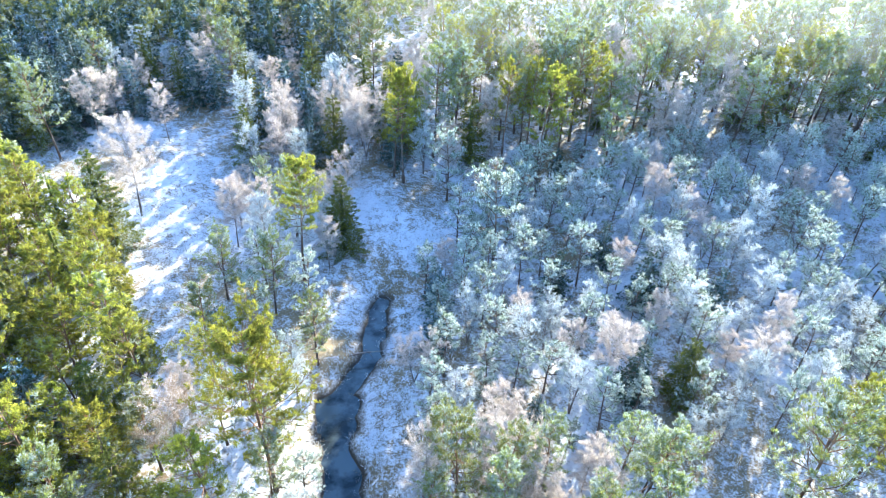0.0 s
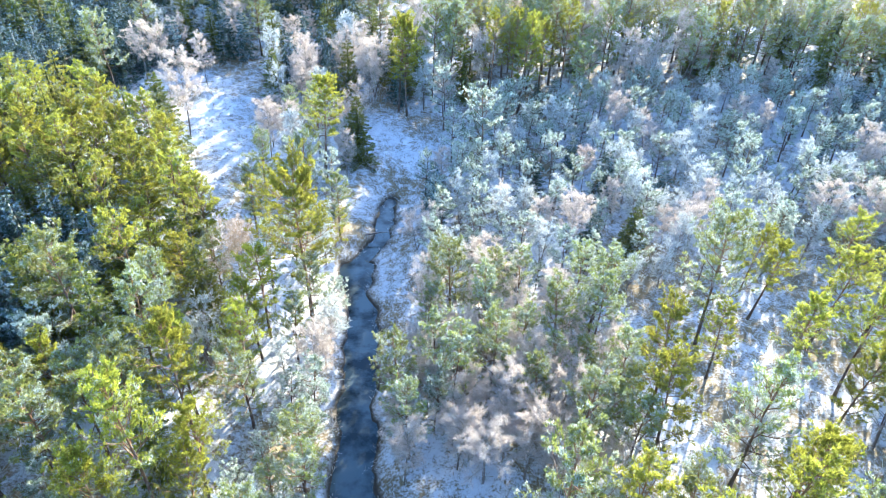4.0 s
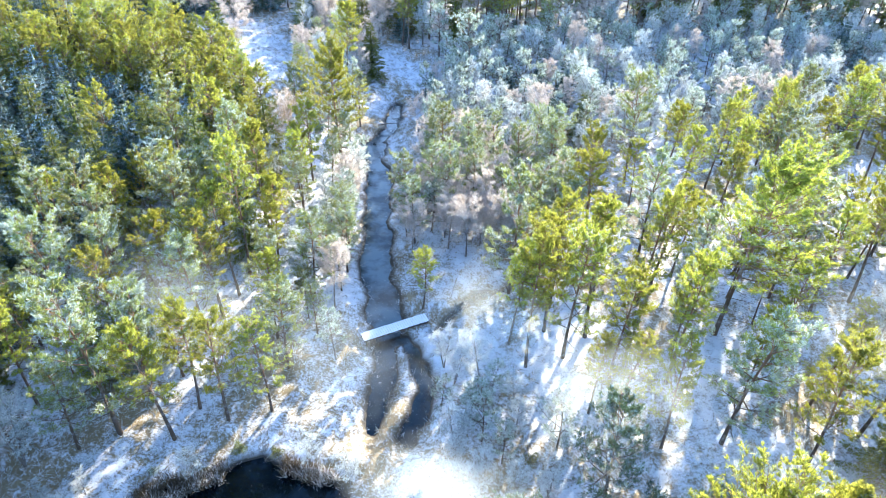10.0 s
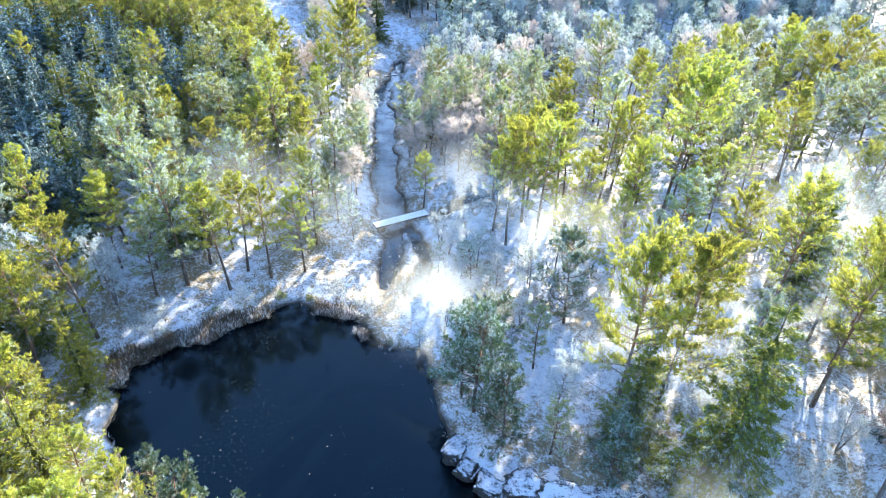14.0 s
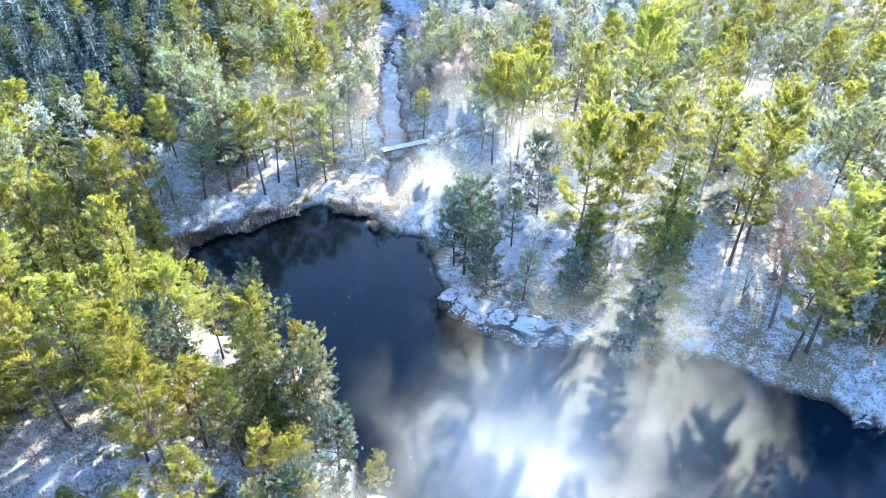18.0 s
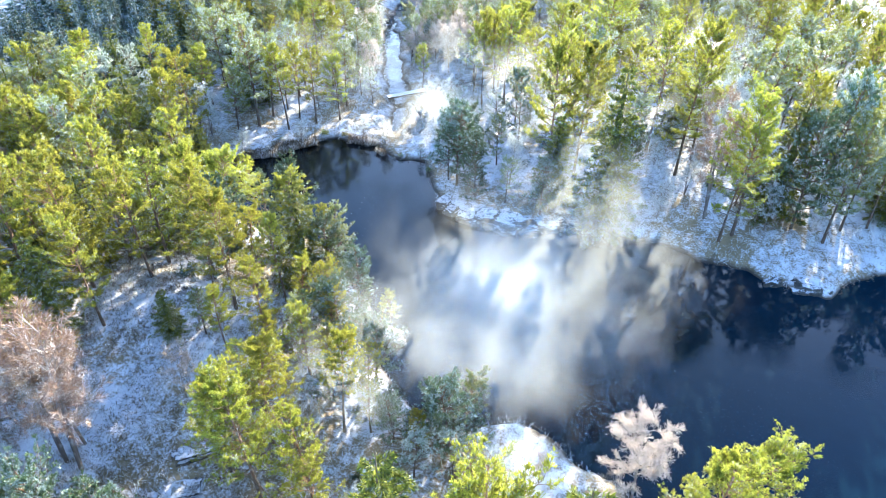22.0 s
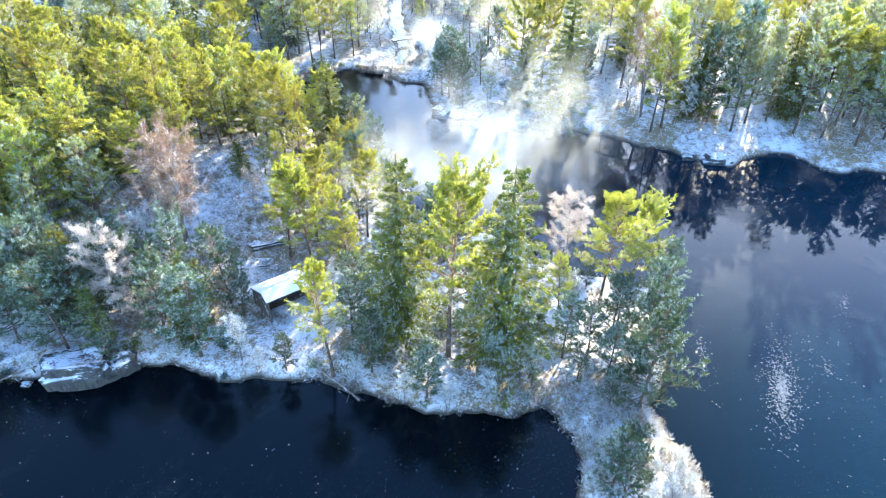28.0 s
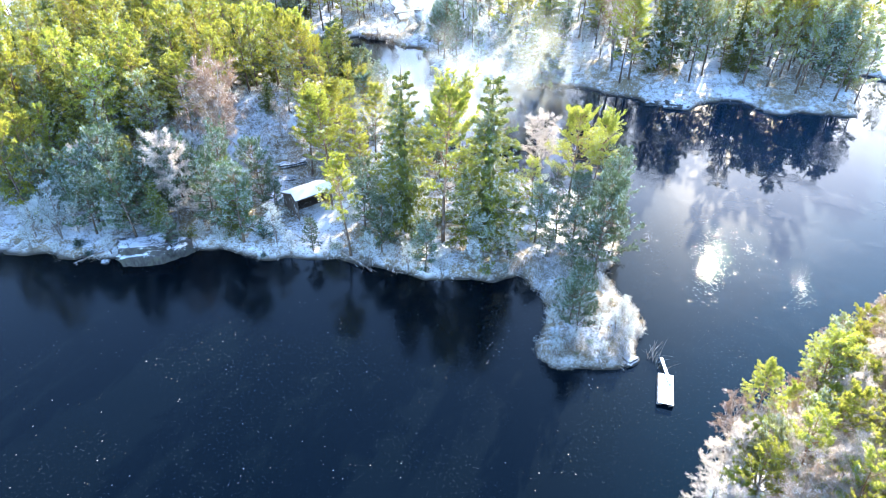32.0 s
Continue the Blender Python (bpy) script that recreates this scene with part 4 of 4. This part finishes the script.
# ---- mist over the water, and the thin haze between the trees ----
def vapour(name, density, scale, low, high, through_share):
    """Thin vapour that fades out to the rim of its sheet."""
    m, n, l, p = material(name)
    n.remove(p)
    tc = n.new("ShaderNodeTexCoord")
    uv, ln = n.new("ShaderNodeVectorMath"), n.new("ShaderNodeVectorMath")
    uv.operation, ln.operation = "SUBTRACT", "LENGTH"
    uv.inputs[1].default_value = (0.5, 0.5, 0)
    l.new(tc.outputs["UV"], uv.inputs[0])
    l.new(uv.outputs[0], ln.inputs[0])
    away = ln.outputs["Value"]
    edge = n.new("ShaderNodeMapRange")
    edge.interpolation_type = "SMOOTHSTEP"
    for k, v in (("From Min", 0.5), ("From Max", 0.08), ("To Min", 0.0), ("To Max", 1.0)):
        edge.inputs[k].default_value = v
    l.new(away, edge.inputs["Value"])
    mp = n.new("ShaderNodeMapping")
    # stretched along the sun's azimuth, so the wisps imitate light shafts
    mp.vector_type = "TEXTURE"
    mp.inputs["Scale"].default_value = (2.2, 1.0, 1.1)
    mp.inputs["Rotation"].default_value = (0, 0, radians(90 - SUN_AZ))
    l.new(tc.outputs["Object"], mp.inputs[0])
    t = n.new("ShaderNodeTexNoise")
    t.inputs["Scale"].default_value, t.inputs["Detail"].default_value, t.inputs["Roughness"].default_value, t.inputs["Distortion"].default_value = scale, 6, 0.56, 0.5
    l.new(mp.outputs[0], t.inputs["Vector"])
    # the vapour thins where the rim nears
    thick = math_node(n, l, "ADD", t.outputs["Fac"], math_node(n, l, "MULTIPLY", math_node(n, l, "SUBTRACT", edge.outputs[0], 1.0), 0.3))
    wisp = n.new("ShaderNodeMapRange")
    wisp.interpolation_type = "SMOOTHSTEP"
    wisp.inputs["From Min"].default_value, wisp.inputs["From Max"].default_value = low, high
    l.new(thick, wisp.inputs["Value"])
    a = math_node(n, l, "MULTIPLY", math_node(n, l, "MULTIPLY", wisp.outputs[0], edge.outputs[0]), density)
    d, tr, tl = n.new("ShaderNodeBsdfDiffuse"), n.new("ShaderNodeBsdfTransparent"), n.new("ShaderNodeBsdfTranslucent")
    d.inputs[0].default_value = tl.inputs[0].default_value = (0.60, 0.68, 0.72, 1)
    half, mx = n.new("ShaderNodeMixShader"), n.new("ShaderNodeMixShader")
    half.inputs[0].default_value = through_share
    l.new(d.outputs[0], half.inputs[1])
    l.new(tl.outputs[0], half.inputs[2])
    l.new(a, mx.inputs[0])
    l.new(tr.outputs[0], mx.inputs[1])
    l.new(half.outputs[0], mx.inputs[2])
    l.new(mx.outputs[0], n["Material Output"].inputs[0])
    return m


def sheets(name, label, mat, places):
    """Wavy sheets: rows of centre, half width, half height, tilt and turn."""
    k = 14
    g = np.linspace(-1, 1, k)
    X, Y = (q.ravel() for q in np.meshgrid(g, g))
    q = (np.arange(k - 1)[:, None] * k + np.arange(k - 1)[None, :]).ravel()
    f = np.concatenate([np.stack([q, q + 1, q + k + 1], 1), np.stack([q, q + k + 1, q + k], 1)])
    vs, fs, us = [], [], []
    for i, (c, w, h, tilt, turn) in enumerate(places):
        m = Matrix.LocRotScale(c, Euler((radians(tilt), 0, radians(turn))), (w, h, 1))
        wave = 0.12 * min(w, h) * (value_noise(X, Y, 1.7, i + 3) + 0.5 * value_noise(X, Y, 4.1, i + 8))
        loc = np.stack([X, Y, wave, np.ones_like(X)], 1)
        vs.append((loc @ np.array(m).T)[:, :3])
        fs.append(f + i * k * k)
        us.append(np.stack([X, Y], 1) * 0.5 + 0.5)
    tris_ = np.concatenate(fs)
    me = tri_mesh(name, np.concatenate(vs), tris_, mat)
    me.polygons.foreach_set("use_smooth", np.ones(len(me.polygons), bool))
    layer = me.uv_layers.new(name="sheet")
    layer.data.foreach_set("uv", np.concatenate(us)[tris_.ravel()].astype(np.float32).ravel())
    return tagged(new(name, me), label, "mist", kind="stuff")


MIST = "thin white morning mist drifting over the water"
M_MIST, M_VEIL = vapour("mist", 0.12, 0.2, 0.14, 0.68, 0.35), vapour("mist_veil", 0.18, 0.24, 0.16, 0.70, 0.75)
M_MIST_THIN, M_FAINT, M_HAZE = vapour("thin_mist", 0.25, 0.17, 0.22, 0.70, 0.8), vapour("faint_mist", 0.10, 0.12, 0.2, 0.66, 0.6), vapour("haze", 0.08, 0.03, 0.2, 0.7, 0.8)


def mist_layers(label, mat, x, y, heights, wide, long, turn, taper):
    """A bank of level layers, one over the other, narrowing upwards."""
    for i, z in enumerate(heights):
        sheets("mist_layer", label, mat, [((x + 1.5 * math.sin(i * 2.1), y + 0.3 * z + 1.2 * math.cos(i * 1.7), z), wide - 0.6 * taper * z, long - taper * z, -2.0, turn + 6 * math.sin(i * 1.3))])


mist_layers(MIST, M_MIST, 6.5, -51.0, (1.0, 2.2, 3.6, 5.1, 6.8, 8.6), 13, 18, -42, 0.6)
for place in (
    ((15, -43, 8.5), 11, 9, 64, -18), ((9, -46, 8), 12, 8, 62, -26), ((15, -51, 8), 11, 8.5, 62, -20), ((4, -52, 8), 12, 8, 62, -30),
    ((10, -56, 7), 11, 7.5, 60, -22), ((-2, -57, 7), 10, 7, 62, -32), ((5, -61, 6.5), 10, 7, 60, -25), ((-6, -61, 6), 8, 6, 60, -32)):
    sheets("mist_bank", MIST, M_VEIL, [place])
for place in (((5, -10, 8), 11, 8, 70, -20), ((12, -17, 9), 12, 9, 68, -25), ((2, -22, 7), 9, 7, 68, -20), ((24, -26, 9), 10, 9, 68, -20), ((33, -14, 10), 12, 10, 70, -20), ((15, -29, 9), 10, 9, 66, -24)):
    sheets("mist_bank", "thin backlit mist rising between the pines", M_MIST_THIN, [place])
for place in (((-15, -9, 9), 13, 8, 72, -15), ((-5, -12, 8), 10, 7, 72, -15)):
    sheets("mist_bank", "faint mist between the pines by the creek", M_FAINT, [place])
sheets("haze", "faint backlit haze hanging over the far trees", M_HAZE, [((40, 70, 16), 80, 12, 70, 0), ((40, 86, 18), 80, 14, 68, 0), ((40, 104, 20), 90, 18, 65, 0)])


# ---- footbridge ----
def footbridge(x0, y0, x1, y1, wide, z):
    ob = new("footbridge")
    ln = math.hypot(x1 - x0, y1 - y0)
    ob.matrix_basis = Matrix.LocRotScale((x0, y0, z), Euler((0, 0, math.atan2(y1 - y0, x1 - x0))), None)
    for side in (-1, 1):
        bm = bmesh.new()
        box(bm, (ln, 0.14, 0.24), pose(ln / 2, side * (wide / 2 - 0.16), -0.17), 0.015)
        part("stringer", bm, M_DARKWOOD, ob)
    n = int(ln / 0.2)
    bm = bmesh.new()
    box(bm, (0.17, wide, 0.05), None, 0.01)
    me = bpy.data.meshes.new("plank")
    bm.to_mesh(me)
    bm.free()
    me.materials.append(M_PLANK)
    for i in range(n):
        p = part_mesh("plank", me, ob)
        p.matrix_basis = pose((i + 0.5) * ln / n, rnd.uniform(-0.02, 0.02), 0, 0, 0, rnd.uniform(-0.8, 0.8))
    for x in (0.25, ln - 0.25):
        for side in (-1, 1):
            bm = bmesh.new()
            bmesh.ops.create_cone(bm, segments=8, radius1=0.09, radius2=0.08, depth=1.3, cap_ends=True, matrix=pose(x, side * (wide / 2 - 0.16), -0.9))
            part("post", bm, M_DARKWOOD, ob)
    return tagged(ob, "plank footbridge white with frost across the creek", "footbridge")


footbridge(-4.7, -1.95, 0.62, 0.55, 1.0, 0.95)


# ---- bathing raft with a gangplank ----
def raft(x, y, turn):
    ob = new("raft")
    ob.matrix_basis = pose(x, y, 0.30, 0, 0, turn)
    for i in range(14):
        bm = bmesh.new()
        box(bm, (1.2, 0.205, 0.045), pose(rnd.uniform(-0.015, 0.015), -1.5 + 0.23 * i, 0), 0.008)
        part("deck_board", bm, M_PLANK, ob)
    for dx in (-0.45, 0.45):
        bm = bmesh.new()
        box(bm, (0.12, 3.2, 0.16), pose(dx, 0, -0.105), 0.01)
        part("beam", bm, M_DARKWOOD, ob)
        bm = bmesh.new()
        bmesh.ops.create_cone(bm, segments=12, radius1=0.2, radius2=0.2, depth=3.0, cap_ends=True, matrix=pose(dx, 0, -0.30, 90))
        part("float", bm, M_DARKWOOD, ob)
    return tagged(ob, "small floating bathing raft with frosted deck boards", "raft")


raft(18.8, -96.9, -17)
gang = new("gangplank")
gang.matrix_basis = pose(19.36, -95.05, 0.38, 0, 0, -2.8)
bm = bmesh.new()
box(bm, (0.26, 2.9, 0.05), None, 0.01)
part("plank", bm, M_PLANK, gang)
bm = bmesh.new()
box(bm, (0.24, 0.07, 0.05), pose(0, 0.9, -0.05), 0.005)
part("cleat", bm, M_DARKWOOD, gang)
tagged(gang, "narrow frosted gangplank resting on the raft's edge", "gangplank")


# ---- lean-to shelter of logs, open to the lake ----
def shelter(x, y, turn):
    g = ground_at(x, y)
    ob = new("lean_to_shelter")
    ob.matrix_basis = pose(x, y, g, 0, 0, turn)
    ln = 4.5
    # local x along the ridge, local -y to the open front; ridge at y = -0.4
    for name, ya, za, yb, zb in (("back_roof", 2.29, 1.70, -0.42, 2.88), ("front_roof", -0.40, 2.89, -1.28, 2.36)):
        bm = bmesh.new()
        mid, tilt = Vector((0, (ya + yb) / 2, (za + zb) / 2)), math.degrees(math.atan2(zb - za, yb - ya))
        run = math.hypot(yb - ya, zb - za)
        box(bm, (ln, run, 0.10), pose(*mid, 180 + tilt if ya > yb else tilt), 0.03)
        roof = part(name, bm, M_DARKWOOD, ob)
        bm = bmesh.new()
        box(bm, (ln - 0.06, run - 0.04, 0.10), pose(0, mid.y, mid.z + 0.10, 180 + tilt if ya > yb else tilt), 0.03)
        part("snow", bm, M_ROOFSNOW, roof, "smooth snow on the roof")
    for sx in (-1, 1):
        for i in range(12):
            z = 0.12 + 0.2 * i
            back = 2.05 if z < 1.6 else 2.05 - (z - 1.6) / 0.44
            bm = bmesh.new()
            bmesh.ops.create_cone(bm, segments=8, radius1=0.1, radius2=0.1, depth=max(0.5, back + 0.9), cap_ends=True, matrix=pose(sx * (ln / 2 - 0.25), (back - 0.9) / 2, z, 90))
            part("wall_log", bm, M_DARKWOOD, ob)
        bm = bmesh.new()
        bmesh.ops.create_cone(bm, segments=8, radius1=0.09, radius2=0.08, depth=2.3, cap_ends=True, matrix=pose(sx * (ln / 2 - 0.25), -1.1, 1.15))
        part("post", bm, M_DARKWOOD, ob)
    for i in range(8):
        bm = bmesh.new()
        bmesh.ops.create_cone(bm, segments=8, radius1=0.1, radius2=0.1, depth=ln - 0.3, cap_ends=True, matrix=pose(0, 2.05, 0.12 + 0.2 * i, 0, 90))
        part("wall_log", bm, M_DARKWOOD, ob)
    bm = bmesh.new()
    box(bm, (ln - 0.5, 1.9, 0.08), pose(0, 1.0, 0.45), 0.01)
    part("sleeping_platform", bm, M_DARKWOOD, ob)
    return tagged(ob, "open log lean-to shelter with snow on its dark roof", "shelter")


shelter(-12.03, -70.75, 35)


# ---- rocks ----
def rock(x, y, z, sx, sy, sz, turn, seed, label, lumps=0.28, blocky=False):
    bm = bmesh.new()
    bmesh.ops.create_icosphere(bm, subdivisions=4, radius=1)
    for v in bm.verts:
        d = v.co.normalized()
        f = 1 + lumps * noise.fractal(d * 1.3 + Vector((seed, 0, 0)), 1.0, 2.0, 4) + 0.10 * noise.cell(d * 2.2 + Vector((0, seed, 0)))
        if blocky:
            d = Vector([math.copysign(abs(c) ** 0.45, c) for c in d]) * 0.86
        v.co = Vector((d.x, d.y, max(-0.7, d.z))) * (f + 0.12 * noise.fractal(d * 5.0 + Vector((seed, seed, 0)), 0.8, 2.0, 4))
    me = bpy.data.meshes.new("rock")
    bm.to_mesh(me)
    bm.free()
    me.materials.append(M_ROCK)
    me.polygons.foreach_set("use_smooth", [True] * len(me.polygons))
    ob = new("rock", me)
    ob.matrix_basis = Matrix.LocRotScale((x, y, z), Euler((0, 0, radians(turn))), (sx, sy, sz))
    return tagged(ob, label, "rock", "shore rocks")


ROUNDED, BLOCK = "broad rounded granite rock at the water's edge, half snow-covered", "square granite block at the water, snow on top"
for x, y, z, sx, sy, sz, turn, seed, label in (
    (9.5, -32.6, -0.1, 3.6, 2.2, 1.2, -12, 1, ROUNDED), (13.2, -33.2, -0.2, 2.4, 1.6, 1.1, 10, 2, ROUNDED), (5.0, -32.0, -0.1, 1.5, 1.0, 0.95, -35, 3, BLOCK), (3.3, -30.6, -0.1, 0.9, 0.8, 0.9, -30, 4, BLOCK), (2.6, -28.9, 0.0, 1.2, 0.9, 0.8, 60, 5, BLOCK),
    (-27.3, -77.6, -0.1, 3.1, 1.9, 1.9, 8, 6, "steep dark-streaked granite cliff above the lake"), (-24.4, -76.9, -0.2, 1.7, 1.3, 1.3, 30, 7, ROUNDED), (-31.3, -78.7, -0.1, 0.5, 0.35, 0.3, 0, 8, "small rock in the water with snow on top"),
    (36.5, -43.6, -0.2, 2.0, 1.3, 1.0, -20, 9, ROUNDED), (33.6, -42.8, -0.2, 1.0, 0.8, 0.8, 10, 10, ROUNDED), (16.9, -93.6, -0.15, 0.8, 0.6, 0.6, 30, 11, "low mossy rock at the tip of the spit"),
    (-15.2, -62.2, 1.5, 2.2, 1.0, 0.5, 25, 12, "flat bare rock slab on the knoll"), (-15.9, -65.2, 1.0, 1.8, 0.9, 0.5, 15, 13, "flat bare rock slab on the knoll"), (-14.2, -59.8, 1.9, 1.6, 0.7, 0.4, 30, 14, "flat bare rock slab on the knoll"), (-2.6, -49.8, 0.2, 1.4, 0.9, 0.6, -30, 15, ROUNDED), (7.3, -32.0, 0.5, 1.5, 1.2, 0.75, 0, 16, ROUNDED),
):
    rock(x, y, z, sx, sy, sz, turn, seed, label, 0.28, label != ROUNDED)

# ---- fallen and broken wood ----
def fallen_tree(x0, y0, z0, x1, y1, z1, r, seed, label, twigs=9):
    rng = np.random.default_rng(seed)
    a, b = np.array((x0, y0, z0)), np.array((x1, y1, z1))
    t = Tubes()
    t.add([a, a + (b - a) * 0.5 + (0, 0, 0.12), b], [r, r * 0.7, r * 0.25], 6)
    ob = new("fallen_tree")
    part_mesh("stem", t.mesh("stem", M_BARK_BIRCH), ob)
    t = Tubes()
    for i in range(twigs):
        p = a + (b - a) * rng.uniform(0.3, 1.0)
        w = (b - a) / np.linalg.norm(b - a) * 0.6 + rng.normal(0, 0.5, 3)
        t.add([p, p + w * rng.uniform(0.6, 1.4)], [r * 0.3, 0.008], 3)
    part_mesh("branches", t.mesh("branches", M_BARK_BIRCH), ob)
    return tagged(ob, label, "fallen tree")


fallen_tree(-8.2, -78.3, 0.5, -5.0, -81.0, 0.12, 0.09, 1, "frosted fallen tree reaching into the lake")
fallen_tree(-31.0, -77.2, 0.5, -34.2, -79.0, 0.15, 0.10, 2, "pale dead tree leaning over the water")
fallen_tree(-5.6, 37.0, 0.8, -2.8, 37.6, 0.8, 0.10, 4, "white fallen log across the creek", 3)
fallen_tree(3.4, 6.2, 0.6, 2.6, 2.6, 0.5, 0.06, 5, "white frosted fallen birch by the creek", 6)


# ---- patches of broken ice that glint in the open bay ----
def broken_ice(x, y, rx, ry, turn, n, seed):
    rng = np.random.default_rng(seed)
    a, d = rng.uniform(0, 6.283, n), np.abs(rng.normal(0, 0.55, n))
    c, sn = math.cos(radians(turn)), math.sin(radians(turn))
    u, w = np.cos(a) * d * rx, np.sin(a) * d * ry
    px, py = x + u * c - w * sn, y + u * sn + w * c
    tilt = np.clip(rng.normal(0, radians(4.6), (n, 2)), -0.3, 0.3)
    size, spin = rng.uniform(0.03, 0.10, n), rng.uniform(0, 6.283, n)
    vs = []
    for k in range(3):
        ax, ay = size * np.cos(spin + k * 2.094), size * np.sin(spin + k * 2.094)
        vs.append(np.stack([px + ax, py + ay, 0.03 + ax * tilt[:, 0] + ay * tilt[:, 1]], 1))
    tris_ = np.stack([np.arange(n), np.arange(n) + n, np.arange(n) + 2 * n], 1)
    return tagged(new("broken_ice", tri_mesh("broken_ice", np.concatenate(vs), tris_, M_ICE)), "patch of broken ice plates glinting on the frozen bay", "ice", kind="stuff")


M_ICE, n_, l_, p_ = material("ice_plates")
l_.new(ramp(n_, l_, noise_node(n_, l_, 3.0, 3), [(0.3, (0.03, 0.045, 0.06)), (0.7, (0.08, 0.10, 0.12))]), p_.inputs["Base Color"])
p_.inputs["Roughness"].default_value, p_.inputs["IOR"].default_value = 0.12, 1.40
for x, y, rx, ry, turn, n, seed in ((28.4, -80.5, 1.5, 6.5, -22, 1500, 1), (35.8, -84.5, 1.1, 4.2, -25, 380, 2), (38.8, -70.5, 0.9, 2.5, -28, 110, 3), (33.0, -78.5, 4.5, 8.0, -25, 160, 4), (23.5, -76.0, 1.2, 4.0, -15, 80, 5)):
    broken_ice(x, y, rx, ry, turn, n, seed)


# ---- dead stalks standing in the water by the raft ----
def dead_reeds(x, y, n, spread, seed):
    rng = np.random.default_rng(seed)
    ob = new("dead_reeds")
    ob.matrix_basis = pose(x, y, 0)
    for i in range(n):
        foot = np.array((rng.normal(0, spread), rng.normal(0, 1.6 * spread), -0.15))
        lean = np.array((rng.normal(0.25, 0.35), rng.normal(0.3, 0.35), 1.0))
        ln = rng.uniform(0.6, 1.5)
        t = Tubes()
        t.add([foot, foot + lean * ln * 0.55, foot + lean * ln * 0.8 + np.array((lean[0], lean[1], 0.1)) * ln * 0.8], [0.022, 0.018, 0.009], 4)
        part_mesh("stalk", t.mesh("stalk", M_BARK_BIRCH), ob)
    return tagged(ob, "clump of bent frosted dead stalks standing in the water", "reeds")


dead_reeds(18.95, -93.5, 22, 0.3, 3)


# ---- frost crumbs and leaves afloat on the dark water ----
def afloat(name, n, x0, x1, y0, y1, seed):
    rng = np.random.default_rng(seed)
    x, y = rng.uniform(x0, x1, n), rng.uniform(y0, y1, n)
    ok = (shore_distance(x, y) < -0.4) & (value_noise(x, y, 0.22, seed) > 0.02)
    x, y = x[ok], y[ok]
    k = len(x)
    size, spin = rng.uniform(0.025, 0.075, k), rng.uniform(0, 6.283, k)
    vs = [np.stack([x + size * np.cos(spin + a) * w, y + size * np.sin(spin + a), np.full(k, 0.008) + 0.006 * rng.random(k)], 1) for a, w in ((0, 1.0), (1.7, 0.8), (3.1, 1.1), (4.6, 0.7))]
    q = np.arange(k)
    tris_ = np.concatenate([np.stack([q, q + k, q + 2 * k], 1), np.stack([q, q + 2 * k, q + 3 * k], 1)])
    return tagged(new(name, tri_mesh(name, np.concatenate(vs), tris_, M_CRUMB)), "scattered frost crumbs and leaves afloat on dark water", "debris", kind="stuff")


M_CRUMB, n_, l_, p_ = material("frost_crumbs")
l_.new(ramp(n_, l_, noise_node(n_, l_, 1.4, 2), [(0.35, (0.04, 0.04, 0.035)), (0.65, (0.16, 0.17, 0.18))]), p_.inputs["Base Color"])
p_.inputs["Roughness"].default_value = 0.7
afloat("frost_crumbs", 1100, -45, 30, -112, -78, 31)
afloat("frost_crumbs", 450, -24, 22, -62, -14, 32)
